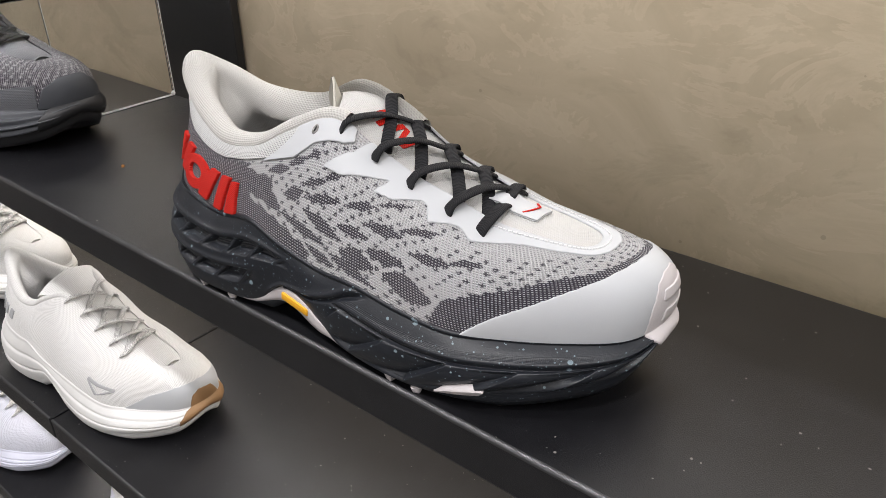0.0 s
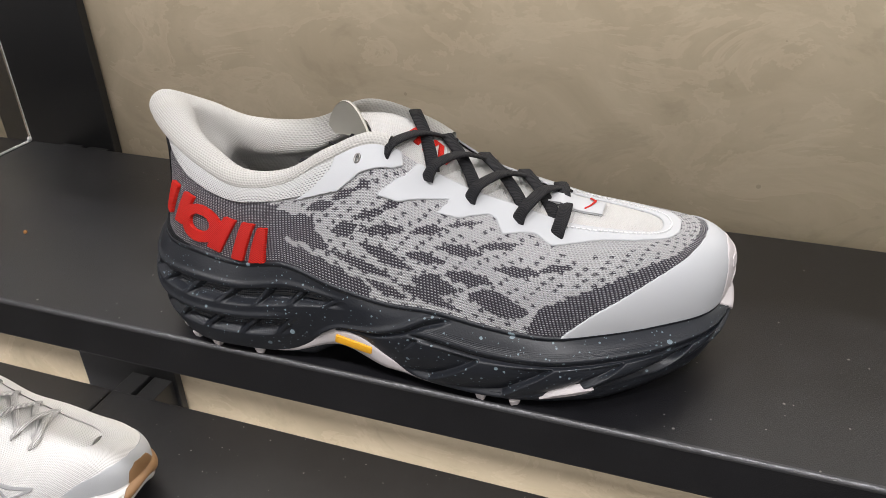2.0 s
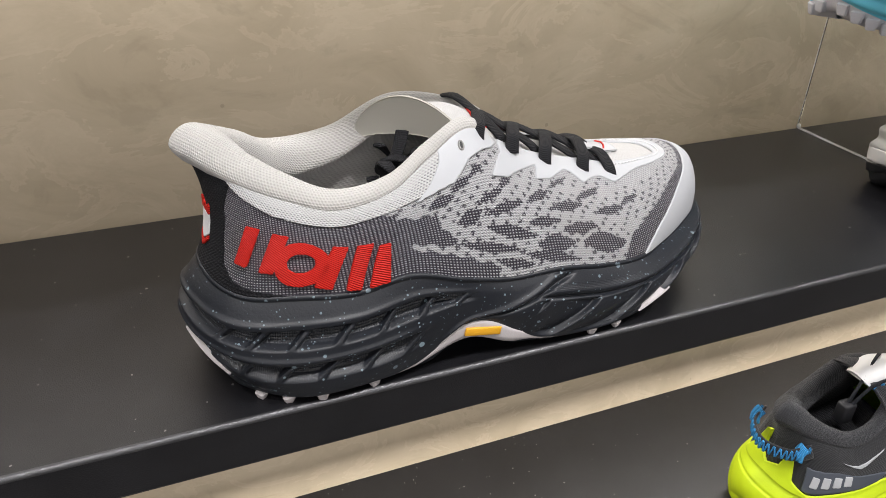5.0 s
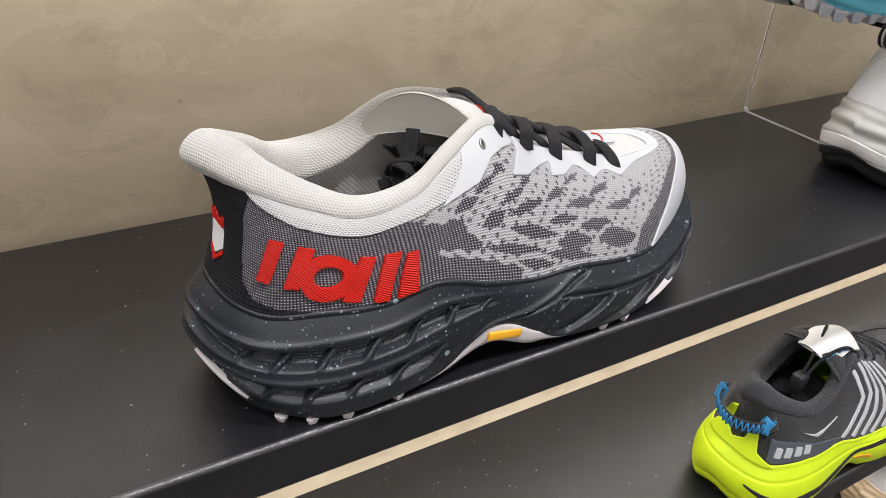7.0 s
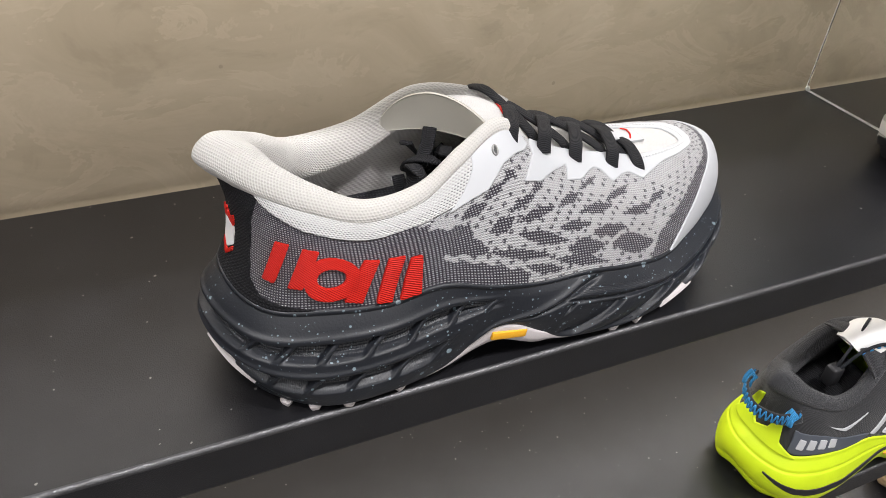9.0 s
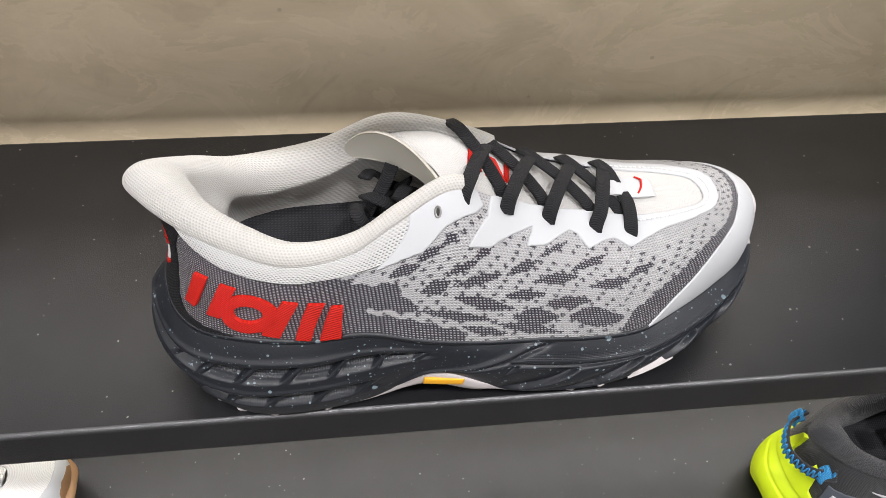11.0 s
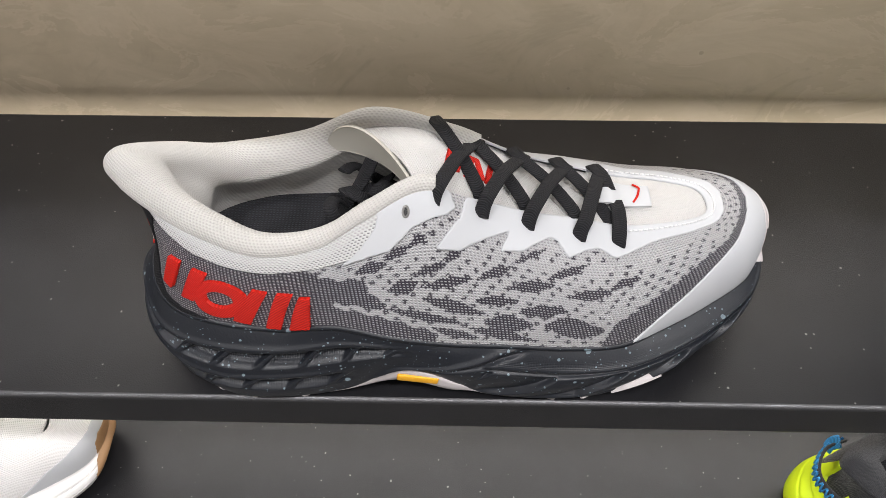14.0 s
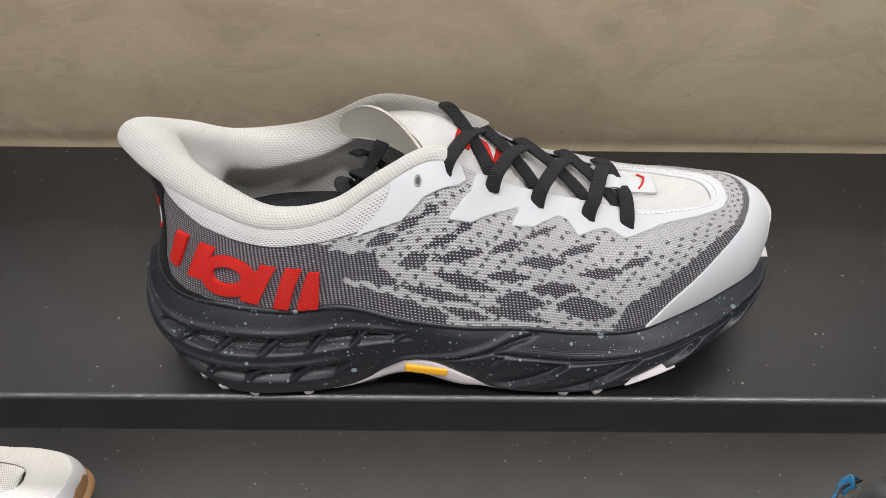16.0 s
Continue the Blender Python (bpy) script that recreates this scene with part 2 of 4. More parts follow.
SKY_MESH = make_mesh_white("sky_blue_mesh", (0.2, 0.5, 0.62))
GREY_LACE = make_webbing("pale_grey_webbing", (0.60, 0.59, 0.58))
BLACK_CORD = make_webbing("black_cord", (0.015, 0.017, 0.022))
FUZZ = make_cloth("charcoal_fleece", (0.028, 0.029, 0.034), (0.016, 0.016, 0.02), 0.0009, 0.8, 0.95)
BLUE_CORD = make_webbing("blue_cord", (0.05, 0.30, 0.62))
GREY_PRINT = mat("grey_print", (0.40, 0.40, 0.41), 0.6)
SLATE = mat("slate_plate", (0.075, 0.085, 0.105), 0.5)
ACRYLIC = mat("clear_acrylic", (0.96, 0.97, 0.97), 0.02, Transmission_Weight=1.0, IOR=1.49)
DARKFOAM = make_foam("charcoal_foam", (0.045, 0.048, 0.056), None, 0.55)
GREYFOAM = make_foam("pale_grey_foam", (0.42, 0.42, 0.40), None, 0.6)
CRUMB = mat("ochre_crumb", (0.35, 0.16, 0.05), 0.8)
FROST = mat("frosted_acrylic_edge", (0.75, 0.76, 0.76), 0.6, Transmission_Weight=0.3)


# ---- mesh helpers ----
def mesh(name, verts, faces, material, smooth=True, attrs=None):
    me = bpy.data.meshes.new(name)
    me.from_pydata([tuple(v) for v in np.asarray(verts).tolist()], [], [tuple(f) for f in np.asarray(faces).tolist()] if len(faces) else [])
    me.materials.append(material)
    if smooth:
        me.polygons.foreach_set("use_smooth", np.ones(len(me.polygons), dtype=bool))
    for key, val in (attrs or {}).items():
        val = np.asarray(val, dtype=np.float32)
        a = me.attributes.new(key, "FLOAT_VECTOR" if val.ndim == 2 else "FLOAT", "POINT")
        a.data.foreach_set("vector" if val.ndim == 2 else "value", val.ravel())
    me.update()
    return me


def part(name, me, parent=None, label=""):
    ob = new(name, me)
    ob.parent = parent
    if label:
        tagged(ob, label)
    return ob


def from_bm(name, bm, material, parent=None, label="", smooth=False):
    me = bpy.data.meshes.new(name)
    bm.normal_update()
    bm.to_mesh(me)
    bm.free()
    me.materials.append(material)
    if smooth:
        me.polygons.foreach_set("use_smooth", np.ones(len(me.polygons), dtype=bool))
    return part(name, me, parent, label)


def box(x0, x1, y0, y1, z0, z1, bevel=0.0, segments=2):
    bm = bmesh.new()
    bmesh.ops.create_cube(bm, size=1.0, matrix=Matrix.Translation(((x0 + x1) / 2, (y0 + y1) / 2, (z0 + z1) / 2)) @ Matrix.Diagonal((x1 - x0, y1 - y0, z1 - z0, 1)))
    if bevel:
        bmesh.ops.bevel(bm, geom=list(bm.edges), offset=bevel, segments=segments, affect="EDGES", profile=0.5)
    return bm


def grid_faces(nu, nv, wrap=False, keep=None):
    """Quads of a grid whose vertex (i, j) has number i * nv + j."""
    i = np.arange(nu if wrap else nu - 1)
    j = np.arange(nv - 1)
    i, j = np.meshgrid(i, j, indexing="ij")
    a, b = i * nv + j, ((i + 1) % nu) * nv + j
    q = np.stack([a, b, b + 1, a + 1], -1)
    return q[keep] if keep is not None else q.reshape(-1, 4)


def spline(table, at, wrap=True):
    """Catmull-Rom through the rows of a table, at the given row numbers."""
    c = np.asarray(table, float)
    n = len(c)
    at = np.asarray(at, float)
    i = np.floor(at).astype(int)
    t = (at - i)[..., None]
    pick = (lambda k: c[k % n]) if wrap else (lambda k: c[np.clip(k, 0, n - 1)])
    p0, p1, p2, p3 = pick(i - 1), pick(i), pick(i + 1), pick(i + 2)
    return 0.5 * (2 * p1 + (p2 - p0) * t + (2 * p0 - 5 * p1 + 4 * p2 - p3) * t ** 2 + (3 * p1 - p0 - 3 * p2 + p3) * t ** 3)


def unit(v):
    return v / np.maximum(np.linalg.norm(v, axis=-1, keepdims=True), 1e-9)


def step(a, b, x):
    t = np.clip((np.asarray(x, float) - a) / (b - a), 0, 1)
    return t * t * (3 - 2 * t)


def inside(poly, x, y):
    """Which of the points lie in the polygon."""
    poly = np.asarray(poly, float)
    res = np.zeros(np.shape(x), bool)
    for (x0, y0), (x1, y1) in zip(poly, np.roll(poly, -1, axis=0)):
        if y0 != y1:
            res ^= ((y0 > y) != (y1 > y)) & (x < (x1 - x0) * (y - y0) / (y1 - y0) + x0)
    return res


def tube(path, radius, sides=12, closed=False, flat=1.0, up=None):
    """A swept tube (or ribbon, flat < 1) along a path: vertices, faces and cloth coordinates."""
    path = np.asarray(path, float)
    n = len(path)
    tan = unit(np.roll(path, -1, 0) - np.roll(path, 1, 0)) if closed else unit(np.gradient(path, axis=0))
    up = np.broadcast_to(np.asarray((0, 0, 1.0) if up is None else up, float), path.shape)
    side = unit(np.cross(tan, up))
    nor = np.cross(side, tan)
    radius = np.broadcast_to(np.asarray(radius, float), (n,))[:, None, None]
    a = np.linspace(0, 2 * np.pi, sides, endpoint=False)[None, :, None]
    square = 0.62 if flat < 1 else 1.0
    ca, sa = (np.sign(f) * np.abs(f) ** square for f in (np.cos(a), np.sin(a)))
    v = path[:, None] + radius * (ca * side[:, None] + flat * sa * nor[:, None])
    along = np.r_[0, np.cumsum(np.linalg.norm(np.diff(path, axis=0), axis=1))]
    cloth = np.stack([np.broadcast_to(along[:, None], (n, sides)), np.broadcast_to(radius[:, :, 0] * (np.cos(a[..., 0]) if flat < 1 else a[..., 0]), (n, sides)), np.zeros((n, sides))], -1)
    idx = np.arange(n * sides).reshape(n, sides)
    nxt = np.roll(idx, -1, 1)
    rows = range(n if closed else n - 1)
    faces = [(idx[i, j], nxt[i, j], nxt[(i + 1) % n, j], idx[(i + 1) % n, j]) for i in rows for j in range(sides)]
    verts = v.reshape(-1, 3)
    if not closed:
        faces = [tuple(map(int, f)) for f in faces]
        for end, order in ((0, 1), (n - 1, -1)):
            c = len(verts)
            verts = np.vstack([verts, path[end]])
            cloth = np.vstack([cloth.reshape(-1, 3), cloth.reshape(-1, 3)[idx[end, 0]]])
            ring = [int(k) for k in idx[end]]
            faces += [tuple((ring[j], c, ring[(j + 1) % sides])[::order]) for j in range(sides)]
    return verts, [tuple(map(int, f)) for f in faces], cloth.reshape(-1, 3)


def tri_mesh(name, verts, faces, material, attrs=None, smooth=True):
    me = bpy.data.meshes.new(name)
    me.from_pydata([tuple(v) for v in np.asarray(verts).tolist()], [], faces)
    me.materials.append(material)
    if smooth:
        me.polygons.foreach_set("use_smooth", np.ones(len(me.polygons), dtype=bool))
    for key, val in (attrs or {}).items():
        val = np.asarray(val, dtype=np.float32)
        a = me.attributes.new(key, "FLOAT_VECTOR" if val.ndim == 2 else "FLOAT", "POINT")
        a.data.foreach_set("vector" if val.ndim == 2 else "value", val.ravel())
    return me


# ---- the setting ----
def shelf(x0, x1, top):
    """A sheet-steel shelf: a deck with a folded front lip, held by brackets on the wall, and a light channel under it."""
    ob = tagged(new("shelf"), "black powder-coated steel shelf with a folded lip", "shelf", "wall shelves")
    ob.location = (0, 0, top)
    bm = box(x0, x1, 0.0, DEEP, -0.0268, 0.0, 0.0021, 3)
    from_bm("deck", bm, POWDER, ob)
    # thin strip added over the deck's rounded edge to carry its bright glint
    a = np.linspace(0, np.pi / 2, 7)
    arc = np.stack([0.0020 - 0.00235 * np.cos(a), -0.0020 + 0.00235 * np.sin(a)], -1)
    verts = np.array([(x, y, z) for x in (x0 + 0.001, x1 - 0.001) for y, z in arc])
    part("front_glint", mesh("front_glint", verts, grid_faces(2, 7), EDGE_GLINT, True), ob, "thin lighter strip for the glint on the rounded front edge")
    for bx in (x0 + 0.014, x1 - 0.014):
        from_bm("bracket", box(bx - 0.012, bx + 0.012, DEEP - 0.06, WALL, -0.062, -0.0272, 0.001), POST, ob)
    from_bm("light_channel", box(x0 + 0.03, x1 - 0.03, DEEP - 0.023, DEEP - 0.007, -0.041, -0.0272, 0.0005), METAL, ob)
    return ob


BAYS = ((-1.215, -0.4125), (-0.4105, 1.2))
for row in (1, 0, -1, -2):
    for x0, x1 in BAYS:
        shelf(x0, x1, SHELF + row * GAP)
wall = from_bm("wall_back", box(-3.0, 3.0, WALL, WALL + 0.1, 0.0, 3.0), PLASTER)
tagged(wall, "grey-beige trowelled plaster wall behind the shelves", "wall", kind="structure")
for px in (-0.445, 1.25):
    post = from_bm("upright_post", box(px - 0.066, px + 0.066, DEEP + 0.055, WALL - 0.002, 0.0, 2.4, 0.001), POST)
    tagged(post, "matt black steel upright against the plaster wall", "post", "shelf uprights")
FLOORMAT = mat("dark_grey_shop_floor", (0.16, 0.155, 0.15), 0.5)
bump(FLOORMAT, noise_tex(FLOORMAT, 60, 4), 0.1)
PAINT = mat("pale_wall_paint", (0.55, 0.54, 0.52), 0.8)
bump(PAINT, noise_tex(PAINT, 200, 3), 0.05)
for name, b, m, lab in (("floor", (-3, 3, -4, WALL + 0.1, -0.1, 0.0), FLOORMAT, "dark grey shop floor"), ("ceiling", (-3, 3, -4, WALL + 0.1, 3.0, 3.1), PAINT, "pale painted shop ceiling"),
                        ("wall_front", (-3, 3, -4.1, -4.0, 0, 3), PAINT, "pale painted shop wall"), ("wall_west", (-3.1, -3, -4, WALL + 0.1, 0, 3), PAINT, "pale painted shop wall"), ("wall_east", (3, 3.1, -4, WALL + 0.1, 0, 3), PAINT, "pale painted shop wall")):
    tagged(from_bm(name, box(*b), m), lab, "wall" if "wall" in name else name, kind="structure")


# ---- the shoe's lines, in millimetres: from the heel along the outer side to the toe and back along the inner side ----
BITE = ((-130, 46, 57), (-126, 28, 54), (-115, 16, 51), (-95, 9, 51), (-70, 7.5, 48.5), (-45, 6, 53), (-20, 5, 46.5), (5, 6, 41), (30, 5, 42), (55, 7, 37.5), (80, 11, 34.5), (100, 21, 34), (123, 34.5, 34.5), (144.5, 51, 36), (151.5, 72, 38), (146, 91, 38), (122, 101, 37), (90, 105, 37), (60, 106, 38), (25, 101, 43), (-10, 93, 48), (-50, 87, 52), (-90, 83, 53), (-115, 74, 54), (-126, 62, 55))
BULGE = ((-123.5, 47, 84), (-119.5, 32, 82), (-111, 22, 79), (-95, 16, 76), (-73, 14, 72), (-47, 13, 76), (-24, 15, 78), (0, 16, 78), (24, 18, 72), (46, 19, 66), (70, 20, 60), (94, 27, 57.5), (117.5, 38.5, 58.5), (138, 52, 59.5), (148, 71, 61.5), (141, 88, 61), (118, 97.5, 59.5), (90, 99, 60), (60, 99, 64), (28, 95, 70), (-5, 93, 82), (-45, 89, 82), (-80, 84, 76), (-107, 72, 79), (-117.5, 61, 82))
RIM = ((-130, 47, 110), (-124, 37.5, 108), (-112, 31, 100), (-95, 25.5, 91.5), (-74, 22, 84.5), (-50, 23.5, 87.5), (-30, 29.5, 98.5), (-8, 38, 106), (15, 44, 93), (36, 46, 84), (58, 48, 78), (78, 49, 72.5), (100, 53, 70), (116, 59, 68), (120, 67, 67.5), (116, 76, 68), (100, 80, 69), (78, 80, 72), (55, 80, 78), (32, 79, 86), (5, 77, 101), (-30, 82, 105.5), (-62, 81, 92), (-95, 72, 92), (-115, 60, 102))
SIDE = ((-141, 47, 38), (-135, 25, 34), (-121, 8, 30), (-98, -1, 28), (-70, -2, 27), (-43, 0, 30), (-18, 2.5, 33), (8, 0.5, 28), (30, -2, 25), (56, -2, 22), (84, 2, 22), (109, 11.5, 24), (133, 27.5, 26), (150.5, 46.5, 30), (155, 73, 35), (149, 92, 31), (127, 105, 27), (92, 112, 24), (60, 113, 23), (25, 107, 26), (-12, 97, 32), (-50, 92, 30), (-92, 89, 30), (-119, 81, 33), (-134, 66, 36))
SOLE = ((-134, 47, 20), (-129, 25, 15), (-115, 9, 9), (-96, -0.5, 6), (-70, -1, 5.5), (-45, 2, 7.5), (-16, 3.5, 23), (8, 2.5, 13), (24, 1, 6.5), (55, 0, 5.5), (80, 3, 8.5), (105, 12.5, 12.5), (130.5, 29.5, 17.5), (147.5, 47.5, 23), (152, 73, 30), (147, 91, 24), (122, 101, 15), (90, 108, 8), (60, 109, 5), (25, 103, 5), (-10, 92, 14), (-50, 88, 5), (-90, 86, 5), (-118, 78, 8), (-132, 66, 14))
LOOP = len(BITE)


def upper_at(k, v):
    """The upper's surface, in metres: k runs round the loop, v from the sole's edge (0) to the opening's rim (1)."""
    b, m, r = (spline(tab, k) for tab in (BITE, BULGE, RIM))
    v = np.asarray(v, float)[..., None]
    return 0.001 * (b * (1 - v) * (1 - 2 * v) + 4 * m * v * (1 - v) + r * v * (2 * v - 1))


def upper_normal(k, v):
    e = 1e-3
    v = np.clip(v, e, 1 - e)
    return unit(np.cross(upper_at(k + e, v) - upper_at(k - e, v), upper_at(k, v + e) - upper_at(k, v - e)))


def sole_at(k, w):
    """The midsole's outer face: w from the upper's edge (0) down to the outsole (1)."""
    b, s, q = (spline(tab, k) for tab in (BITE, SIDE, SOLE))
    w = np.asarray(w, float)[..., None]
    return 0.001 * (b * (1 - w) * (1 - 2 * w) + 4 * s * w * (1 - w) + q * w * (2 * w - 1))


def sole_normal(k, w):
    e = 1e-3
    w = np.clip(w, e, 1 - e)
    return unit(np.cross(sole_at(k - e, w) - sole_at(k + e, w), sole_at(k, w + e) - sole_at(k, w - e)))


def patch(name, poly, lift, material, parent, label="", at=upper_at, normal=upper_normal, fine=0.7, tall=60.0, skirt=0.9, rows=4, dark=None):
    """A thin piece laid on the shoe, cut to an outline given in (k, v)."""
    poly = np.asarray(poly, float)
    (k0, v0), (k1, v1) = poly.min(0), poly.max(0)
    nk, nv = max(4, int((k1 - k0) * 22 / fine)), max(4, int((v1 - v0) * tall / fine))
    gk, gv = np.meshgrid(np.linspace(k0, k1, nk), np.linspace(v0, v1, nv), indexing="ij")
    ck, cv = (0.25 * (g[1:, 1:] + g[:-1, 1:] + g[1:, :-1] + g[:-1, :-1]) for g in (gk, gv))
    faces = grid_faces(nk, nv, keep=inside(poly, ck, cv))
    used, inv = np.unique(faces, return_inverse=True)
    faces = inv.reshape(-1, 4)
    kk, vv = gk.ravel()[used], gv.ravel()[used]
    edges = np.concatenate([faces[:, [i, (i + 1) % 4]] for i in range(4)])
    key = np.sort(edges, 1)
    _, first, count = np.unique(key, axis=0, return_index=True, return_counts=True)
    rim = edges[first[count == 1]]
    for _ in range(rows):
        acc = np.zeros((len(kk), 3))
        for a, b in ((0, 1), (1, 0)):
            np.add.at(acc, rim[:, a], np.stack([kk[rim[:, b]], vv[rim[:, b]], np.ones(len(rim))], -1))
        on = acc[:, 2] > 0
        kk[on], vv[on] = 0.5 * kk[on] + 0.5 * acc[on, 0] / acc[on, 2], 0.5 * vv[on] + 0.5 * acc[on, 1] / acc[on, 2]
    vv = np.clip(vv, 0, 1.0)
    base, nor = at(kk, vv), normal(kk, vv)
    verts = base + nor * lift * 0.001
    m = len(verts)
    edge_ids, e_inv = np.unique(rim, return_inverse=True)
    e_inv = e_inv.reshape(-1, 2)
    verts = np.vstack([verts, base[edge_ids] + nor[edge_ids] * (lift - skirt) * 0.001])
    sides = np.stack([rim[:, 1], rim[:, 0], m + e_inv[:, 0], m + e_inv[:, 1]], -1)
    cloth = np.stack([kk * 0.022, vv * 0.06, 0 * kk], -1)
    cloth = np.vstack([cloth, cloth[edge_ids]])
    dk = np.ones(len(verts)) if dark is None else dark(cloth[:, 0] / 0.022, cloth[:, 1] / 0.06)
    return part(name, mesh(name, verts, np.vstack([faces, sides]), material, True, {"cloth": cloth, "dark": dk}), parent, label)


def ribbon(name, points, width, thick, material, parent, up=(0, 0, 1), n=26, label="", sides=10):
    """A flat lace through the given points (millimetres)."""
    pts = np.asarray(points, float) * 0.001
    path = spline(pts, np.linspace(0, len(pts) - 1, n), wrap=False)
    v, f, c = tube(path, width * 0.0005, sides, flat=thick / width, up=up)
    return part(name, tri_mesh(name, v, f, material, {"cloth": c}), parent, label)


# diamonds of dark yarn in the knit: k, v, half length and half width in mm, slant in degrees
DIAMONDS_REAR = ((5.86, 0.58, 6.7, 3.0, 10), (6.35, 0.66, 5.5, 1.9, 23), (4.78, 0.6, 4.5, 2.7, 16), (6.33, 0.42, 6.3, 3.5, 19), (6.74, 0.72, 5.4, 1.3, 26), (7.08, 0.46, 10.6, 2.0, 13), (6.85, 0.54, 8.1, 1.5, 24), (7.31, 0.64, 6.3, 1.7, 35), (7.98, 0.56, 8.6, 1.8, 25), (8.79, 0.71, 9.7, 1.1, 26), (7.88, 0.36, 9.1, 2.3, 6), (8.65, 0.5, 10.8, 2.5, 11))
DIAMONDS_FORE = ((9.44, 0.64, 11.2, 1.6, 25), (9.75, 0.5, 10.1, 2.3, 14), (8.75, 0.32, 11.0, 2.9, 9), (8.05, 0.2, 10.0, 4.2, 2), (9.25, 0.2, 12.1, 5.7, -1), (10.5, 0.59, 7.7, 1.8, 14), (7.12, 0.3, 12.1, 2.8, -13), (6.61, 0.21, 14.7, 2.2, -7), (7.1, 0.1, 9.3, 2.1, -11), (7.88, 0.11, 12.8, 2.8, -11), (8.95, 0.0, 9.9, 0.6, 0))
# outlines of the dark heel field
HEEL_FIELD = ((-3, -0.1), (-3, 1.1), (4.3, 1.1), (4.8, 0.60), (5.25, 0.51), (5.7, 0.50), (5.72, 0.36), (6.0, 0.28), (5.85, 0.22), (5.08, 0.27), (5.06, 0.22), (6.0, 0.16), (6.75, 0.10), (6.7, -0.1))
CAP = ((10.18, 0.0), (11.05, 0.23), (12.0, 0.43), (12.56, 0.55), (13.1, 0.65), (13.6, 0.70), (14.0, 0.71), (14.5, 0.69), (15.2, 0.60), (16.0, 0.44), (17.0, 0.24), (18.0, 0.0))
FRAY = ((9.58, 0.0), (10.01, 0.26), (10.89, 0.41), (11.82, 0.55), (12.52, 0.64), (13.1, 0.72), (13.6, 0.76), (14.0, 0.77), (14.5, 0.75), (15.2, 0.68), (16.2, 0.54), (17.2, 0.36), (18.6, 0.0))


def yarn(k, v):
    """How much dark yarn shows at (k, v)."""
    b = (np.floor(v * 60.0 / 0.7) + 0.5) * 0.7
    shift = 0.45 * (np.floor(v * 60.0 / 0.7) % 2)
    a = (np.floor((k * 22.0 + shift) / 0.9) + 0.5) * 0.9 - shift
    k, v = a / 22.0, b / 60.0
    wob = 0.8 * np.sin(a * 1.9) * np.cos(b * 2.3)
    out = inside(HEEL_FIELD, k, v + 0.012 * np.sin(k * 17)).astype(float)
    near = np.full(np.shape(k), 99.0)
    for pk, pv, l, w, deg in (*DIAMONDS_REAR, *DIAMONDS_FORE):
        c, s = math.cos(radians(deg)), math.sin(radians(deg))
        da, db = a - pk * 22, b - pv * 60
        u, t = (da * c + db * s) / l, (-da * s + db * c) / w
        d = np.abs(u) ** 1.25 + np.abs(t) ** 1.25 - 1.02
        out = np.maximum(out, (d * min(l, w) + wob * 0.5 < 0).astype(float))
        near = np.minimum(near, d * w)
    low = np.interp(k, *np.array(CAP).T, left=-1, right=-1)
    high = np.interp(k, *np.array(FRAY).T, left=-1, right=-1)
    out = np.maximum(out, ((v < high + 0.008 * np.sin(a * 1.3)) & (v >= low - 0.02)).astype(float))
    # single dark stitches in staggered rows
    row = np.floor(b / 2.9)
    fa = (a + row * 3.1 + 0.9 * np.sin(row * 5.1)) / 6.4
    ca, cb = (fa - np.floor(fa) - 0.5) * 6.4, (b / 2.9 - row - 0.5) * 2.9
    cell = np.sin(np.floor(fa) * 12.9898 + row * 78.233) * 43758.5453
    chance = cell - np.floor(cell)
    fringe = (near < 7.5) | ((v - high > 0) & (v - high < 0.2) & (k > 10.3))
    dot = (np.abs(ca - cb * 0.3) / 1.35 + np.abs(cb) / 1.1 < 1) & fringe & (chance > 0.12) & (k > 4.3) & (k < 20.5)
    out = np.maximum(out, dot * 0.95)
    lateral = (k > 4.5) & (k < 19)
    return np.where(lateral | (out > 0), out, 1.0)


def lugs(parent, material, spots, size=(7.0, 5.0, 3.4)):
    for kq, inset, turn in spots:
        p = spline(SOLE, np.array([kq]))[0]
        t = unit(spline(SOLE, np.array([kq + 0.05]))[0] - p)
        inw = np.array([-t[1], t[0], 0.0])
        c = p + inw * inset
        z0 = max(0.0, p[2] - 10.0)
        bm = box(-size[0] / 2000, size[0] / 2000, -size[1] / 2000, size[1] / 2000, 0, size[2] / 1000 + 0.002, 0.0009, 1)
        for vv in bm.verts:
            if vv.co.z < 0.002:
                vv.co.x *= 0.72
                vv.co.y *= 0.72
        ang = math.atan2(t[1], t[0]) + radians(turn)
        bm.transform(Matrix.Translation((c[0] / 1000, c[1] / 1000, z0 / 1000)) @ Matrix.Rotation(ang, 4, "Z"))
        from_bm("lug", bm, material, parent)


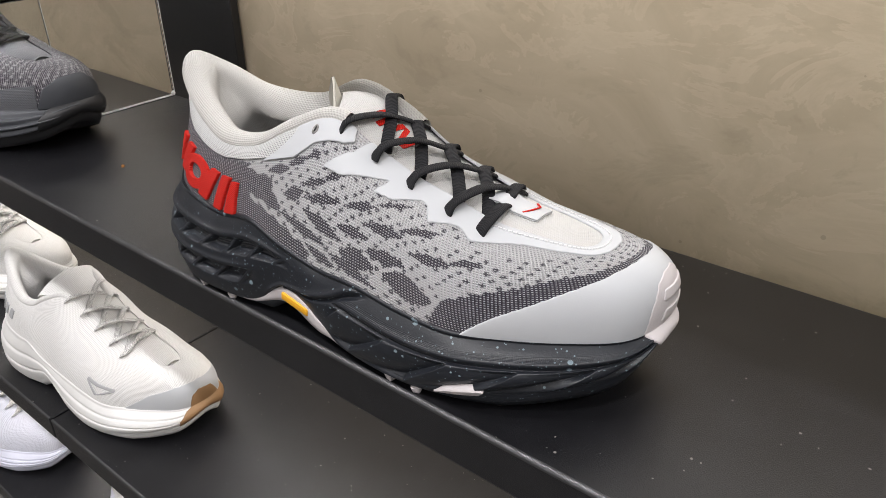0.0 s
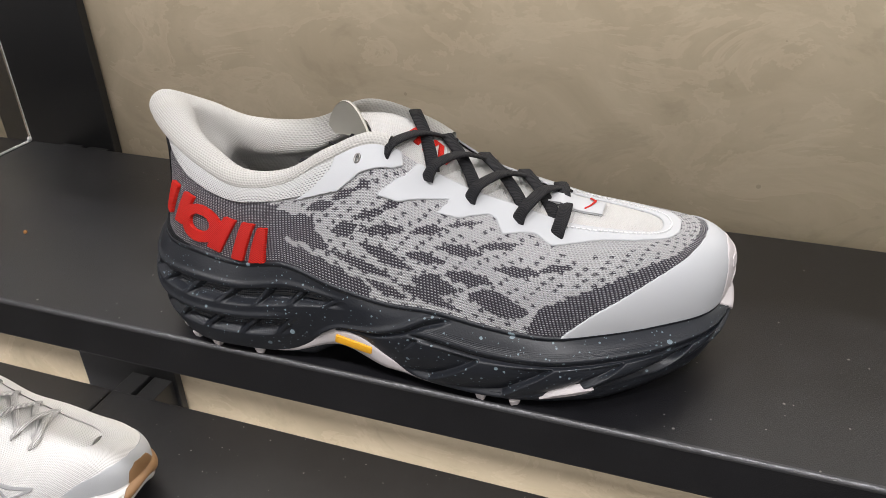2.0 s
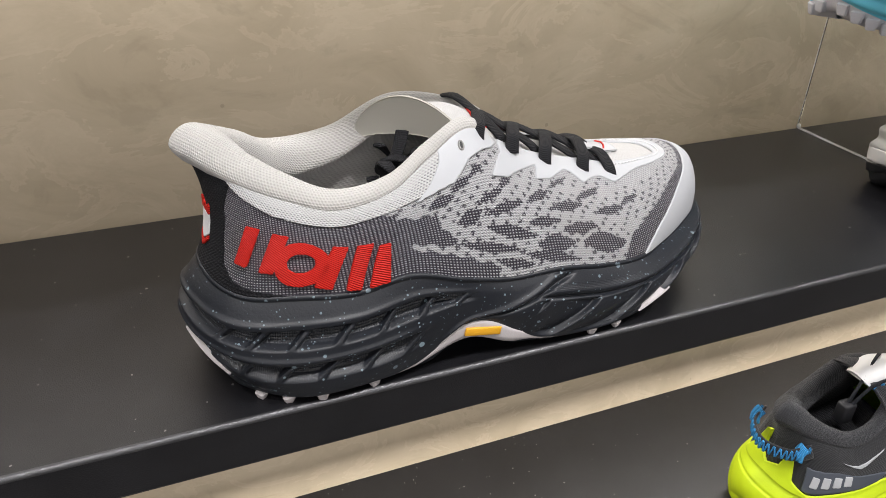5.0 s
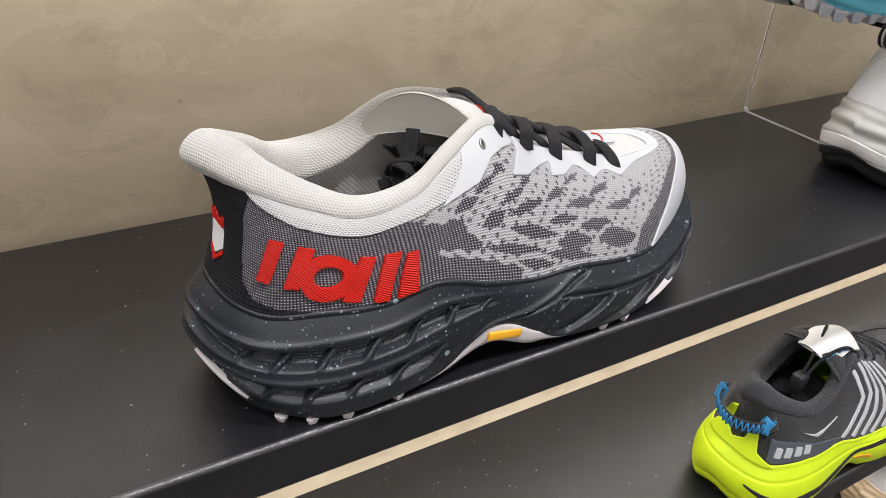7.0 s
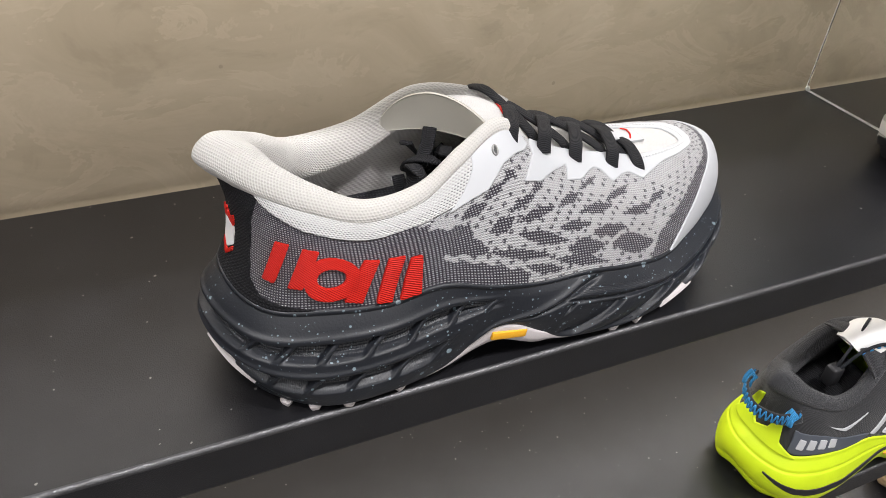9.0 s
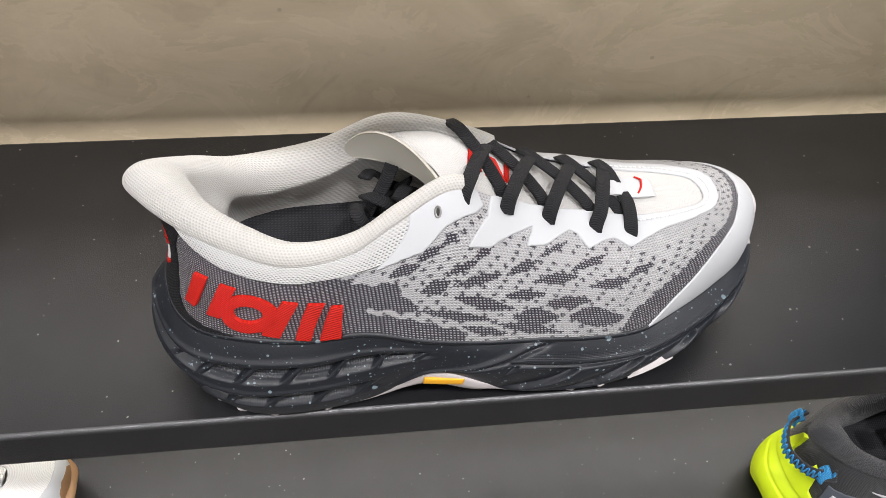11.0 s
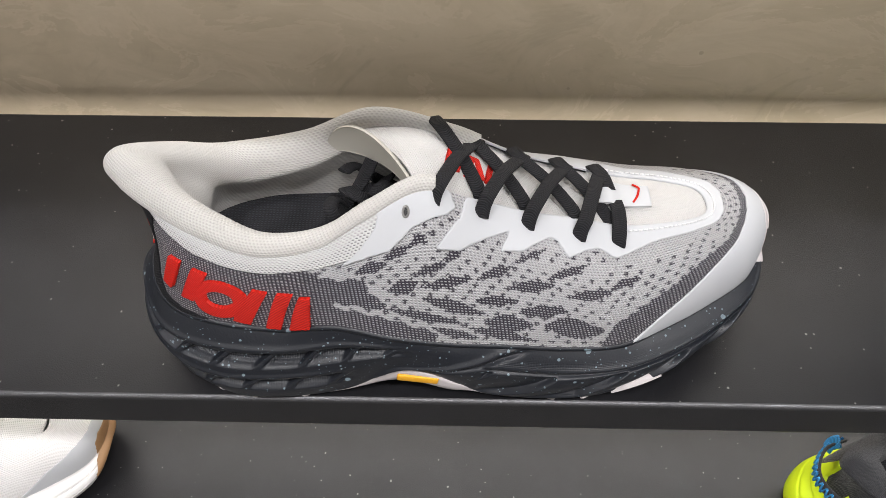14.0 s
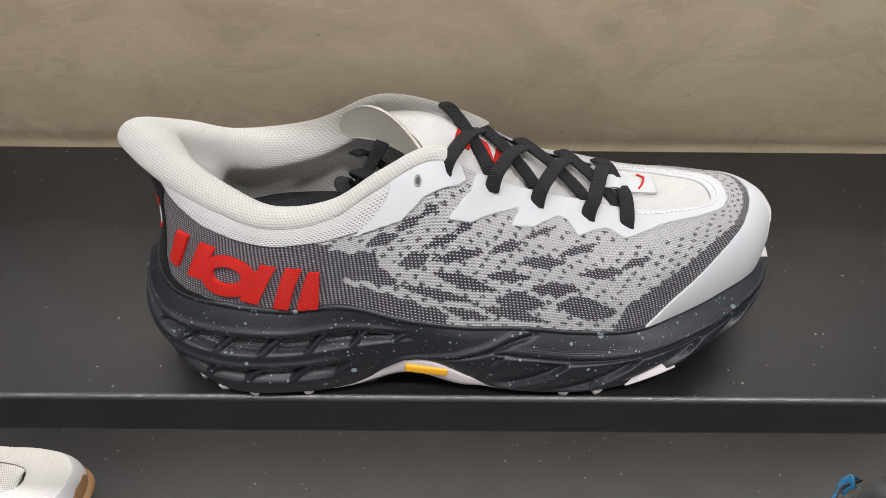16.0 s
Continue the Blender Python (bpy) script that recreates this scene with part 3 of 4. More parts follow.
def shank(parent, material, nk=90):
    """The white rubber arch piece: an upright face under the midsole, rolled in at the bottom."""
    kk = np.linspace(4.7, 8.25, nk)
    q = spline(SOLE, kk)
    t = unit(spline(SOLE, kk + 0.05) - spline(SOLE, kk - 0.05))
    inw = unit(np.stack([-t[:, 1], t[:, 0], 0 * t[:, 0]], -1))
    bell = np.exp(-((kk - 6.35) / 0.95) ** 2)
    low = np.maximum(1.2, q[:, 2] - 0.8 - 8.7 * bell)
    lean = (1.5 * (1 - bell))[:, None]
    rows = []
    for ins, f, dz in ((1.5, 0.0, 2.5), (-0.9, 0.0, 0.6), (-1.0, 0.1, 0.0), (-0.9, 0.6, 0.0), (-0.4, 0.94, 0.0), (0.5, 1.0, 0.0), (6.0, 1.0, 0.6), (24.0, 1.0, 1.5)):
        r = q + inw * (ins + lean)
        r[:, 2] = q[:, 2] * (1 - f) + low * f + dz
        rows.append(r)
    p = np.stack(rows, 1) * 0.001
    return part("shank", mesh("shank", p.reshape(-1, 3), grid_faces(nk, len(rows)), material), parent, "white rubber arch piece")


def outsole(parent, material, nk=260):
    kk = np.linspace(0, LOOP, nk, endpoint=False)
    q = spline(SOLE, kk)
    t = unit(spline(SOLE, kk + 0.05) - spline(SOLE, kk - 0.05))
    inw = unit(np.stack([-t[:, 1], t[:, 0], 0 * t[:, 0]], -1))
    zq = np.maximum(2.5, q[:, 2] - 10.5)
    rows = [q + inw * 1.0 + [0, 0, 2.0]]
    for ins, f in ((0.2, 0.0), (1.6, 0.55), (4.0, 0.93), (6.5, 1.0)):
        r = q + inw * ins
        r[:, 2] = q[:, 2] * (1 - f) + zq * f
        rows.append(r)
    mid = q.copy()
    mid[:, 1] = 52
    mid[:, 0] *= 0.9
    mid[:, 2] = zq
    rows.append(0.5 * rows[-1] + 0.5 * mid)
    rows.append(mid)
    p = np.stack(rows, 1) * 0.001
    return part("outsole", mesh("outsole", p.reshape(-1, 3), grid_faces(nk, len(rows), True), material), parent)


def midsole(parent, material, relief, nk=2000, nw=140, ledge=1.6):
    kk, ww = np.meshgrid(np.linspace(0, LOOP, nk, endpoint=False), np.linspace(0, 1, nw), indexing="ij")
    p = sole_at(kk, ww) + sole_normal(kk, ww) * 0.001 * relief(kk, ww)[..., None]
    top = p[:, :1] + 0.001 * np.array([0, 0, ledge])
    c = spline(BITE, kk[:, :1])
    t = unit(np.roll(c, -1, 0) - np.roll(c, 1, 0))
    inw = np.stack([-t[..., 1], t[..., 0], 0 * t[..., 0]], -1)
    lip = [top + inw * 0.006, top + inw * 0.001, top - inw * 0.0006, p[:, :1] - inw * 0.001]
    p = np.concatenate(lip + [p[:, 2:]], 1)
    return part("midsole", mesh("midsole", p.reshape(-1, 3), grid_faces(nk, p.shape[1], True), material), parent)


def foam_relief(k, w):
    """Mouldings of the trail shoe's midsole, in millimetres outwards."""
    kc = np.where(k > 20, k - LOOP, k)
    d = np.zeros(np.shape(k))
    # two long slots along the heel, crossed by slanted ribs
    for lo, hi, k0, k1, ph in ((0.26, 0.42, -3.0, 6.3, 0.0), (0.60, 0.78, -3.0, 5.3, 0.55)):
        ends = step(k0, k0 + 1.2, kc) * (1 - step(k1 - 0.9, k1, kc))
        rise = 0.05 * (kc - 3) / 3
        slot = step(lo - 0.015, lo + 0.012, w + rise) * (1 - step(hi - 0.07, hi + 0.03, w + rise))
        saw = (kc * 1.42 + ph + 2.4 * w) % 1.0
        rib = 1 - 0.85 * step(0.0, 0.06, saw) * (1 - step(0.16, 0.30, saw)) * step(0.9, 1.8, kc)
        d -= 4.8 * slot * ends * rib
        d += 0.35 * slot * ends * rib * np.sin(kc * 75 + w * 110) * np.sin(kc * 75 - w * 110)
        d += 0.8 * np.exp(-((w + rise - lo + 0.05) / 0.03) ** 2) * ends
    # the rear half overlaps the front half in a rising curve
    swing = np.interp(kc, (5.4, 6.2, 7.0, 7.8, 8.3), (0.97, 0.80, 0.45, 0.14, 0.0))
    on = step(5.3, 5.7, kc) * (1 - step(8.0, 8.4, kc))
    gap = w - swing
    d += on * (1.1 * np.exp(-((gap + 0.05) / 0.05) ** 2) - 2.0 * np.exp(-((gap - 0.04) / 0.035) ** 2))
    # a ledge and diagonal facets along the forefoot
    front = step(7.2, 8.0, kc) * (1 - step(20, 20.5, kc + 0 * w))
    d -= front * 2.2 * np.exp(-((w - 0.36) / 0.035) ** 2)
    d += front * 0.7 * np.exp(-((w - 0.28) / 0.05) ** 2)
    d += front * 0.28 * np.sin(kc * 110 + w * 160) * np.sin(kc * 110 - w * 160) * step(0.16, 0.19, w) * (1 - step(0.25, 0.28, w))
    saw = (kc / 1.18 + w * 1.15) % 1.0
    zone = step(0.38, 0.46, w) * (1 - step(0.93, 1.0, w)) * step(7.3, 7.8, kc) * (1 - step(13.0, 13.6, kc))
    d -= zone * 4.0 * (saw ** 1.5) * (1 - step(0.94, 1.0, saw))
    d += 0.25 * np.sin(kc * 3.1 + w * 9) * step(0.1, 0.3, w)
    return d * step(0.0, 0.06, w) * (1 - 0.6 * step(0.95, 1.0, w))


def pad(parent, material, k0, k1, radius, n=420, m=90):
    """The padded collar and the lining below it, in one sweep from the outer seam over the roll down to the footbed."""
    kk = np.linspace(k0, k1, n)
    rim, mid, low = spline(RIM, kk), spline(BULGE, kk), spline(BITE, kk)
    r = np.interp(kk, *np.array(radius).T)[:, None]
    heel = np.exp(-(kk / 1.6) ** 2)[:, None]
    lean = 0.12 + 0.2 * step(-75, -115, rim[:, :1])
    way = lambda p: unit((np.array([0, 52.0, 0]) - p) * np.concatenate([lean, 0 * lean + 1, 0 * lean], 1))
    tr, tm, tl = way(rim), way(mid), way(low)
    up = np.array([0, 0, 1.0])
    low = low + tl * (5.5 + 14 * heel)
    low[:, 2] = 51
    rows = [rim - tr * r * (0.05 + 0.05 * heel) - up * r * 0.72, rim - tr * r * (0.42 + 0.12 * heel), rim - tr * r * (0.14 + 0.06 * heel) + up * r * 0.68, rim + tr * r * 0.55 + up * r, rim + tr * r * (1.2 + 0.4 * heel) + up * r * (0.7 - 0.1 * heel),
            rim + tr * r * (1.55 + 0.75 * heel) - up * r * 0.1, rim + tr * r * (1.55 + 0.9 * heel) - up * r * 1.3, mid + tm * (6.0 + 16 * heel) - up * 3, low]
    p = spline(np.stack(rows).reshape(len(rows), -1), np.linspace(0, len(rows) - 1, m), wrap=False).reshape(m, n, 3).transpose(1, 0, 2) * 0.001
    across = np.concatenate([np.zeros((n, 1)), np.cumsum(np.linalg.norm(np.diff(p, axis=1), axis=2), 1)], 1)
    cl = np.stack([np.broadcast_to(kk[:, None] * 0.022, (n, m)), across, 0 * across], -1).reshape(-1, 3)
    return part("collar", mesh("collar", p.reshape(-1, 3), grid_faces(n, m)[:, ::-1], material, True, {"cloth": cl}), parent, "padded white mesh collar and lining")


def insole(parent, material, n=120, m=40):
    """The footbed, dished, from heel to forefoot."""
    t, w = np.meshgrid(np.linspace(0.02, 0.56, n), np.linspace(0, 1, m), indexing="ij")
    lat, med = spline(BITE, 12.5 * t), spline(BITE, LOOP - 12.5 * t)
    x = -124 + 250 * t
    yl = np.interp(x, *np.array([b[:2] for b in BITE[:13]]).T) + 5
    ym = np.interp(x, *np.array([b[:2] for b in BITE[:14:-1]]).T) - 4
    z = 53.5 - 5 * t + 5 * (2 * w - 1) ** 4
    p = np.stack([x, yl + (ym - yl) * w, z], -1) * 0.001
    cl = np.stack([p[..., 0], p[..., 1], 0 * z], -1).reshape(-1, 3)
    return part("insole", mesh("insole", p.reshape(-1, 3), grid_faces(n, m), material, True, {"cloth": cl, "dark": np.full(n * m, 0.8)}), parent, "dark textile insole")


LAT = spline(RIM, np.linspace(5, 14, 240))
MED = spline(RIM, np.linspace(22, 14, 240))
LAT[:, 0], MED[:, 0] = np.maximum.accumulate(LAT[:, 0]), np.maximum.accumulate(MED[:, 0])


def throat(x, w, crown):
    """A sheet across the throat: x along the shoe, w from the outer (0) to the inner side (1)."""
    yl, zl = (np.interp(x, LAT[:, 0], LAT[:, i]) for i in (1, 2))
    ym, zm = (np.interp(x, MED[:, 0], MED[:, i]) for i in (1, 2))
    return np.stack([x, yl + (ym - yl) * w, zl + (zm - zl) * w + crown * 4 * w * (1 - w)], -1) * 0.001


def sheet(name, p, material, parent, thick=0.0012, label="", dark=1.0):
    """A curved sheet with thickness from a grid of points."""
    n, m = p.shape[:2]
    du, dv = np.gradient(p, axis=0), np.gradient(p, axis=1)
    nor = unit(np.cross(du, dv))
    low = p - nor * thick
    top = grid_faces(n, m)
    ring = np.concatenate([np.arange(m), np.arange(1, n) * m + m - 1, (n - 1) * m + np.arange(m - 2, -1, -1), np.arange(n - 2, 0, -1) * m])
    nxt = np.roll(ring, -1)
    sides = np.stack([nxt, ring, ring + n * m, nxt + n * m], -1)
    verts = np.vstack([p.reshape(-1, 3), low.reshape(-1, 3)])
    cl = np.vstack([verts[:, [0, 1, 2]]])
    return part(name, mesh(name, verts, np.vstack([top, top[:, ::-1] + n * m, sides]), material, True, {"cloth": cl, "dark": np.full(len(verts), dark)}), parent, label)


# ---- the trail shoe on the middle shelf ----
trail = tagged(new("running_shoe"), "white and grey trail shoe, charcoal speckled sole, black laces", "shoe", "display shoes")
trail.location = (0, 0, SHELF)
k, v = np.meshgrid(np.linspace(0, LOOP, 1500, endpoint=False), np.linspace(0, 1, 170), indexing="ij")
part("upper", mesh("upper", upper_at(k, v).reshape(-1, 3), grid_faces(1500, 170, True), KNIT, True, {
    "cloth": np.stack([k * 0.022, v * 0.06, 0 * k], -1).reshape(-1, 3), "dark": yarn(k, v).ravel()}), trail, "pale grey knit with dark diamonds")
midsole(trail, FOAM, foam_relief)
sole = outsole(trail, FOAM)
shank(sole, RUBBER)
lugs(sole, RUBBER, [(q, 3.6, 20 if i % 2 else -15) for i, q in enumerate((1.95, 2.6, 3.3, 4.25, 8.9, 9.5, 23.4, 24.0, 24.6))], (5.5, 4.5, 2.2))
lugs(sole, RUBBER, [(q, 6.2, 20 if i % 2 else -15) for i, q in enumerate((11.0, 11.45, 11.9, 12.35, 12.8, 13.25, 15.4, 15.9))], (8.0, 4.5, 2.4))
# outsole pieces that wrap up the sides
side_of = dict(at=sole_at, normal=sole_normal, tall=55.0)
patch("toe_bumper", ((13.75, 1.0), (13.6, 0.6), (13.45, 0.2), (13.35, 0.0), (15.1, 0.0), (15.2, 1.0)), 1.0, RUBBER, sole, "", skirt=4.0, **side_of)
patch("toe_bumper", ((13.35, 0.0), (13.45, 0.2), (13.7, 0.42), (14.0, 0.5), (14.5, 0.5), (14.9, 0.35), (15.1, 0.0)), 1.0, RUBBER, sole, "", skirt=4.0)
for v0, v1 in ((0.06, 0.16), (0.25, 0.35)):
    patch("bumper_rib", ((13.72, v0), (13.8, v1), (14.75, v1), (14.8, v0)), 1.5, RUBBER, sole, "", skirt=1.6)
patch("heel_corner", ((0.3, 1.0), (0.35, 0.74), (0.7, 0.70), (1.1, 0.84), (1.4, 1.0)), 1.2, RUBBER, sole, "", skirt=2.5, **side_of)
patch("heel_corner", ((23.7, 1.0), (23.9, 0.7), (24.4, 0.62), (24.75, 0.8), (24.8, 1.0)), 1.2, RUBBER, sole, "", skirt=2.5, **side_of)
patch("side_lug", ((9.95, 1.0), (10.15, 0.91), (10.55, 0.86), (10.78, 0.86), (10.74, 1.0)), 1.0, RUBBER, sole, "", skirt=4.0, fine=0.35, **side_of)

# overlays
patch("toe_cap", CAP + ((18.0, -0.05), (10.18, -0.05)), 0.8, FILM, trail, "smooth white film toe cap")
ZIGZAG = ((7.78, 1.0), (7.55, 0.86), (6.99, 0.66), (7.39, 0.66), (7.96, 0.77), (8.49, 0.85), (8.15, 0.70), (8.64, 0.73), (9.30, 0.86), (9.44, 0.84), (9.54, 0.74), (9.96, 0.81), (10.24, 0.83), (10.48, 0.76), (10.82, 0.80),
          (11.39, 0.86), (12.19, 0.87), (13.2, 0.88), (14.0, 0.90), (15.0, 0.88), (16.0, 0.87), (17.0, 0.85), (18.0, 0.78), (19.0, 0.75), (20.0, 0.7), (20.3, 1.0))
patch("eyestay", ZIGZAG, 0.7, FILM, trail, "white film eyestay with zigzag points", fine=0.6)
patch("eyelet_panel", ((6.25, 1.0), (7.46, 1.0), (7.50, 0.91), (7.31, 0.86), (6.7, 0.80), (6.25, 0.69), (5.75, 0.67), (5.34, 0.66), (5.75, 0.76), (6.1, 0.88)), 1.1, FILM, trail, "white film panel with one open eyelet", fine=0.5)
patch("collar_band", ((1.62, 1.0), (1.6, 0.9), (1.75, 0.84), (2.06, 0.78), (2.7, 0.70), (3.35, 0.67), (3.9, 0.67), (4.5, 0.68), (5.12, 0.69), (5.84, 0.70), (6.3, 0.80), (6.7, 1.0)), 0.9, BAND, trail, "white spacer mesh band below the collar",
      dark=lambda kq, vq: (vq < np.interp(kq, (1.7, 2.7, 3.9, 5.1, 6.3), (0.93, 0.80, 0.77, 0.80, 0.94))) * 1.0)
patch("heel_counter", ((-3.2, 0.0), (-2.0, 0.05), (-1.2, 0.3), (-1.1, 0.7), (-1.4, 1.0), (1.72, 1.0), (1.66, 0.84), (1.25, 0.62), (1.1, 0.36), (1.2, 0.17), (1.6, 0.09), (2.4, 0.05), (3.3, 0.0)), 0.7, BLACK_KNIT, trail, "black knit heel panel", dark=lambda kq, vq: np.full(np.shape(kq), 0.8))
patch("heel_badge", ((-0.06, 0.277), (-0.08, 0.451), (0.12, 0.469), (0.32, 0.451), (0.50, 0.451), (0.48, 0.289), (0.22, 0.215)), 1.3, STITCH, trail, "white and red woven badge", fine=0.4)
patch("badge_flame", ((-0.08, 0.451), (-0.12, 0.55), (0.07, 0.5), (0.22, 0.587), (0.34, 0.5), (0.54, 0.55), (0.52, 0.451), (0.22, 0.479)), 1.5, RED, trail, "", fine=0.4)
patch("badge_edge", ((-0.04, 0.265), (0.22, 0.19), (0.48, 0.277), (0.48, 0.24), (0.22, 0.153), (-0.04, 0.227)), 1.5, RED, trail, "", fine=0.4)
# the raised red mark on the heel, as plain slanted shapes
MARK = "red embroidered shape"
patch("red_mark", ((2.01, 0.55), (2.36, 0.55), (1.97, 0.23), (1.64, 0.24)), 1.9, RED, trail, MARK, fine=0.35, skirt=2.0, rows=2)
patch("red_mark", ((2.64, 0.53), (2.98, 0.52), (2.58, 0.20), (2.27, 0.21)), 1.9, RED, trail, MARK, fine=0.35, skirt=2.0, rows=2)
patch("red_mark", ((3.79, 0.45), (4.05, 0.43), (3.60, 0.07), (3.31, 0.09)), 1.9, RED, trail, MARK, fine=0.35, skirt=2.0, rows=2)
patch("red_mark", ((4.20, 0.42), (4.46, 0.40), (4.10, 0.04), (3.84, 0.05)), 1.9, RED, trail, MARK, fine=0.35, skirt=2.0, rows=2)
patch("red_mark", ((4.54, 0.36), (4.72, 0.35), (4.60, 0.02), (4.24, 0.03)), 1.9, RED, trail, MARK, fine=0.35, skirt=2.0, rows=2)
turn = np.linspace(0, 2 * np.pi, 40)
ring_k = 3.14 + 0.52 * np.cos(turn) + 0.10 * np.sin(turn)
ring_v = 0.285 + 0.185 * np.sin(turn)
hole_k = 3.14 + 0.27 * np.cos(-turn) + 0.05 * np.sin(-turn)
hole_v = 0.285 + 0.085 * np.sin(-turn)
patch("red_mark", tuple(zip(np.r_[ring_k, hole_k], np.r_[ring_v, hole_v])), 1.9, RED, trail, MARK, fine=0.35, skirt=2.0, rows=2)

# opening: collar roll, lining, footbed
pad(trail, COLLAR, 19.6 - LOOP, 7.25, ((-6, 3.5), (-5, 5.0), (-3, 6.5), (-1.2, 8.0), (0, 8.3), (1.2, 8.2), (2.5, 7.4), (4, 6.0), (6, 5.2), (7.3, 4.0)))
insole(trail, INSOLE)

# tongue, flap and toe panel
s, w = np.meshgrid(np.linspace(0, 1, 70), np.linspace(0, 1, 40), indexing="ij")
fw = np.linspace(0, 1, 60)
fbow = 4 * fw * (1 - fw)
start = np.interp(33 + 48 * w, 37 + 36 * fw + 6 * fbow, -9 - 41 * fw + 4 * fbow) - 1.0
xx = start + (92 - start) * s
tongue = sheet("tongue", throat(xx, -0.03 + 1.08 * w, 2.0 + 5.0 * step(30, -14, xx)) - [0, 0, 0.002], TONGUE, trail, 0.002, "white textile tongue")
s, w = np.meshgrid(np.linspace(0, 1, 26), np.linspace(0, 1, 50), indexing="ij")
bow = 4 * w * (1 - w)
base = np.stack([-9 - 41 * w + 4 * bow, 37 + 36 * w + 6 * bow, 95 + 2 * bow - 2 * w], -1)
rise = 20.0 * np.clip(np.sin(np.pi * (0.04 + 0.92 * w)), 0, 1) ** 0.55
fp = 0.001 * (base + np.stack([-5 * s ** 1.5 * bow, -2.5 * s * bow, rise * s], -1))
sheet("tongue_flap", fp, FLAP, trail, 0.0012, "thin off-white tongue flap")
xx, w = np.meshgrid(np.linspace(66, 119.9, 60), np.linspace(-0.05, 1.05, 40), indexing="ij")
sheet("toe_panel", throat(xx, w, 2.6 * step(120, 108, xx)) - [0, 0, 0.0003], TONGUE, trail, 0.0015, "white stitched toe panel")
xx, w = np.meshgrid(np.linspace(68, 93, 24), np.linspace(0.28, 0.72, 24), indexing="ij")
lp = throat(xx, w, 3.2) + [0, 0, 0.0008]
lp[..., 2] += 0.0015 * np.exp(-((xx - 74) / 4) ** 2)
loop_tab = sheet("lace_loop", lp, FILM, trail, 0.001, "white film lace loop with a red tick")
ribbon("red_tick", ((84.5, 60.5, 74.9), (87.0, 64.5, 75.2), (88.4, 69.5, 75.0)), 1.0, 0.5, RED, loop_tab, n=10)
ribbon("red_tick", ((88.4, 69.5, 75.0), (85.5, 71.5, 75.1)), 1.0, 0.6, RED, loop_tab, n=6)
# red shapes printed on the tongue
for x0, w0, w1, lean in ((1.5, 0.30, 0.62, 2.0), (5.5, 0.28, 0.62, 2.0), (10.0, 0.26, 0.6, 2.5), (15.0, 0.3, 0.62, -3.0), (18.5, 0.28, 0.6, 2.0)):
    s, w = np.meshgrid(np.linspace(0, 2.4, 5), np.linspace(w0, w1, 16), indexing="ij")
    sheet("red_print", throat(x0 + s + lean * (w - 0.4) * 3, w, 5.5 * step(30, -14, x0 + s) + 2.0) - [0, 0, 0.0014], RED, tongue, 0.0005)

# stitches round the toe panel
for kq in np.arange(10.95, 17.3, 0.105):
    a, b = upper_at(np.array([kq, kq + 0.07]), np.array([0.955, 0.955])) + upper_normal(np.array([kq, kq + 0.07]), np.array([0.955, 0.955])) * 0.0009
    vv, ff, cc = tube(np.array([a, 0.5 * (a + b), b]), 0.00045, 6, up=(0, 0, 1))
    part("stitch", tri_mesh("stitch", vv, ff, STITCH), trail)

# eyelet ring
pe, ne = upper_at(np.array([6.66]), np.array([0.9]))[0], upper_normal(np.array([6.66]), np.array([0.9]))[0]
a = np.linspace(0, 2 * np.pi, 28, endpoint=False)
e1 = unit(np.cross(ne, [0, 1.0, 0.2]))
e2 = np.cross(ne, e1)
vv, ff, cc = tube(pe + ne * 0.0012 + 0.0011 * np.cos(a)[:, None] * e1 + 0.0021 * np.sin(a)[:, None] * e2, 0.0005, 8, closed=True, up=ne)
part("eyelet", tri_mesh("eyelet", vv, ff, METAL), trail, "dull metal eyelet")
vv = np.vstack([pe + ne * 0.00125, pe + ne * 0.00125 + 0.0008 * np.cos(a)[:, None] * e1 + 0.0018 * np.sin(a)[:, None] * e2])
part("eyelet_hole", tri_mesh("eyelet_hole", vv, [(0, 1 + i, 1 + (i + 1) % 28) for i in range(28)], POST), trail)

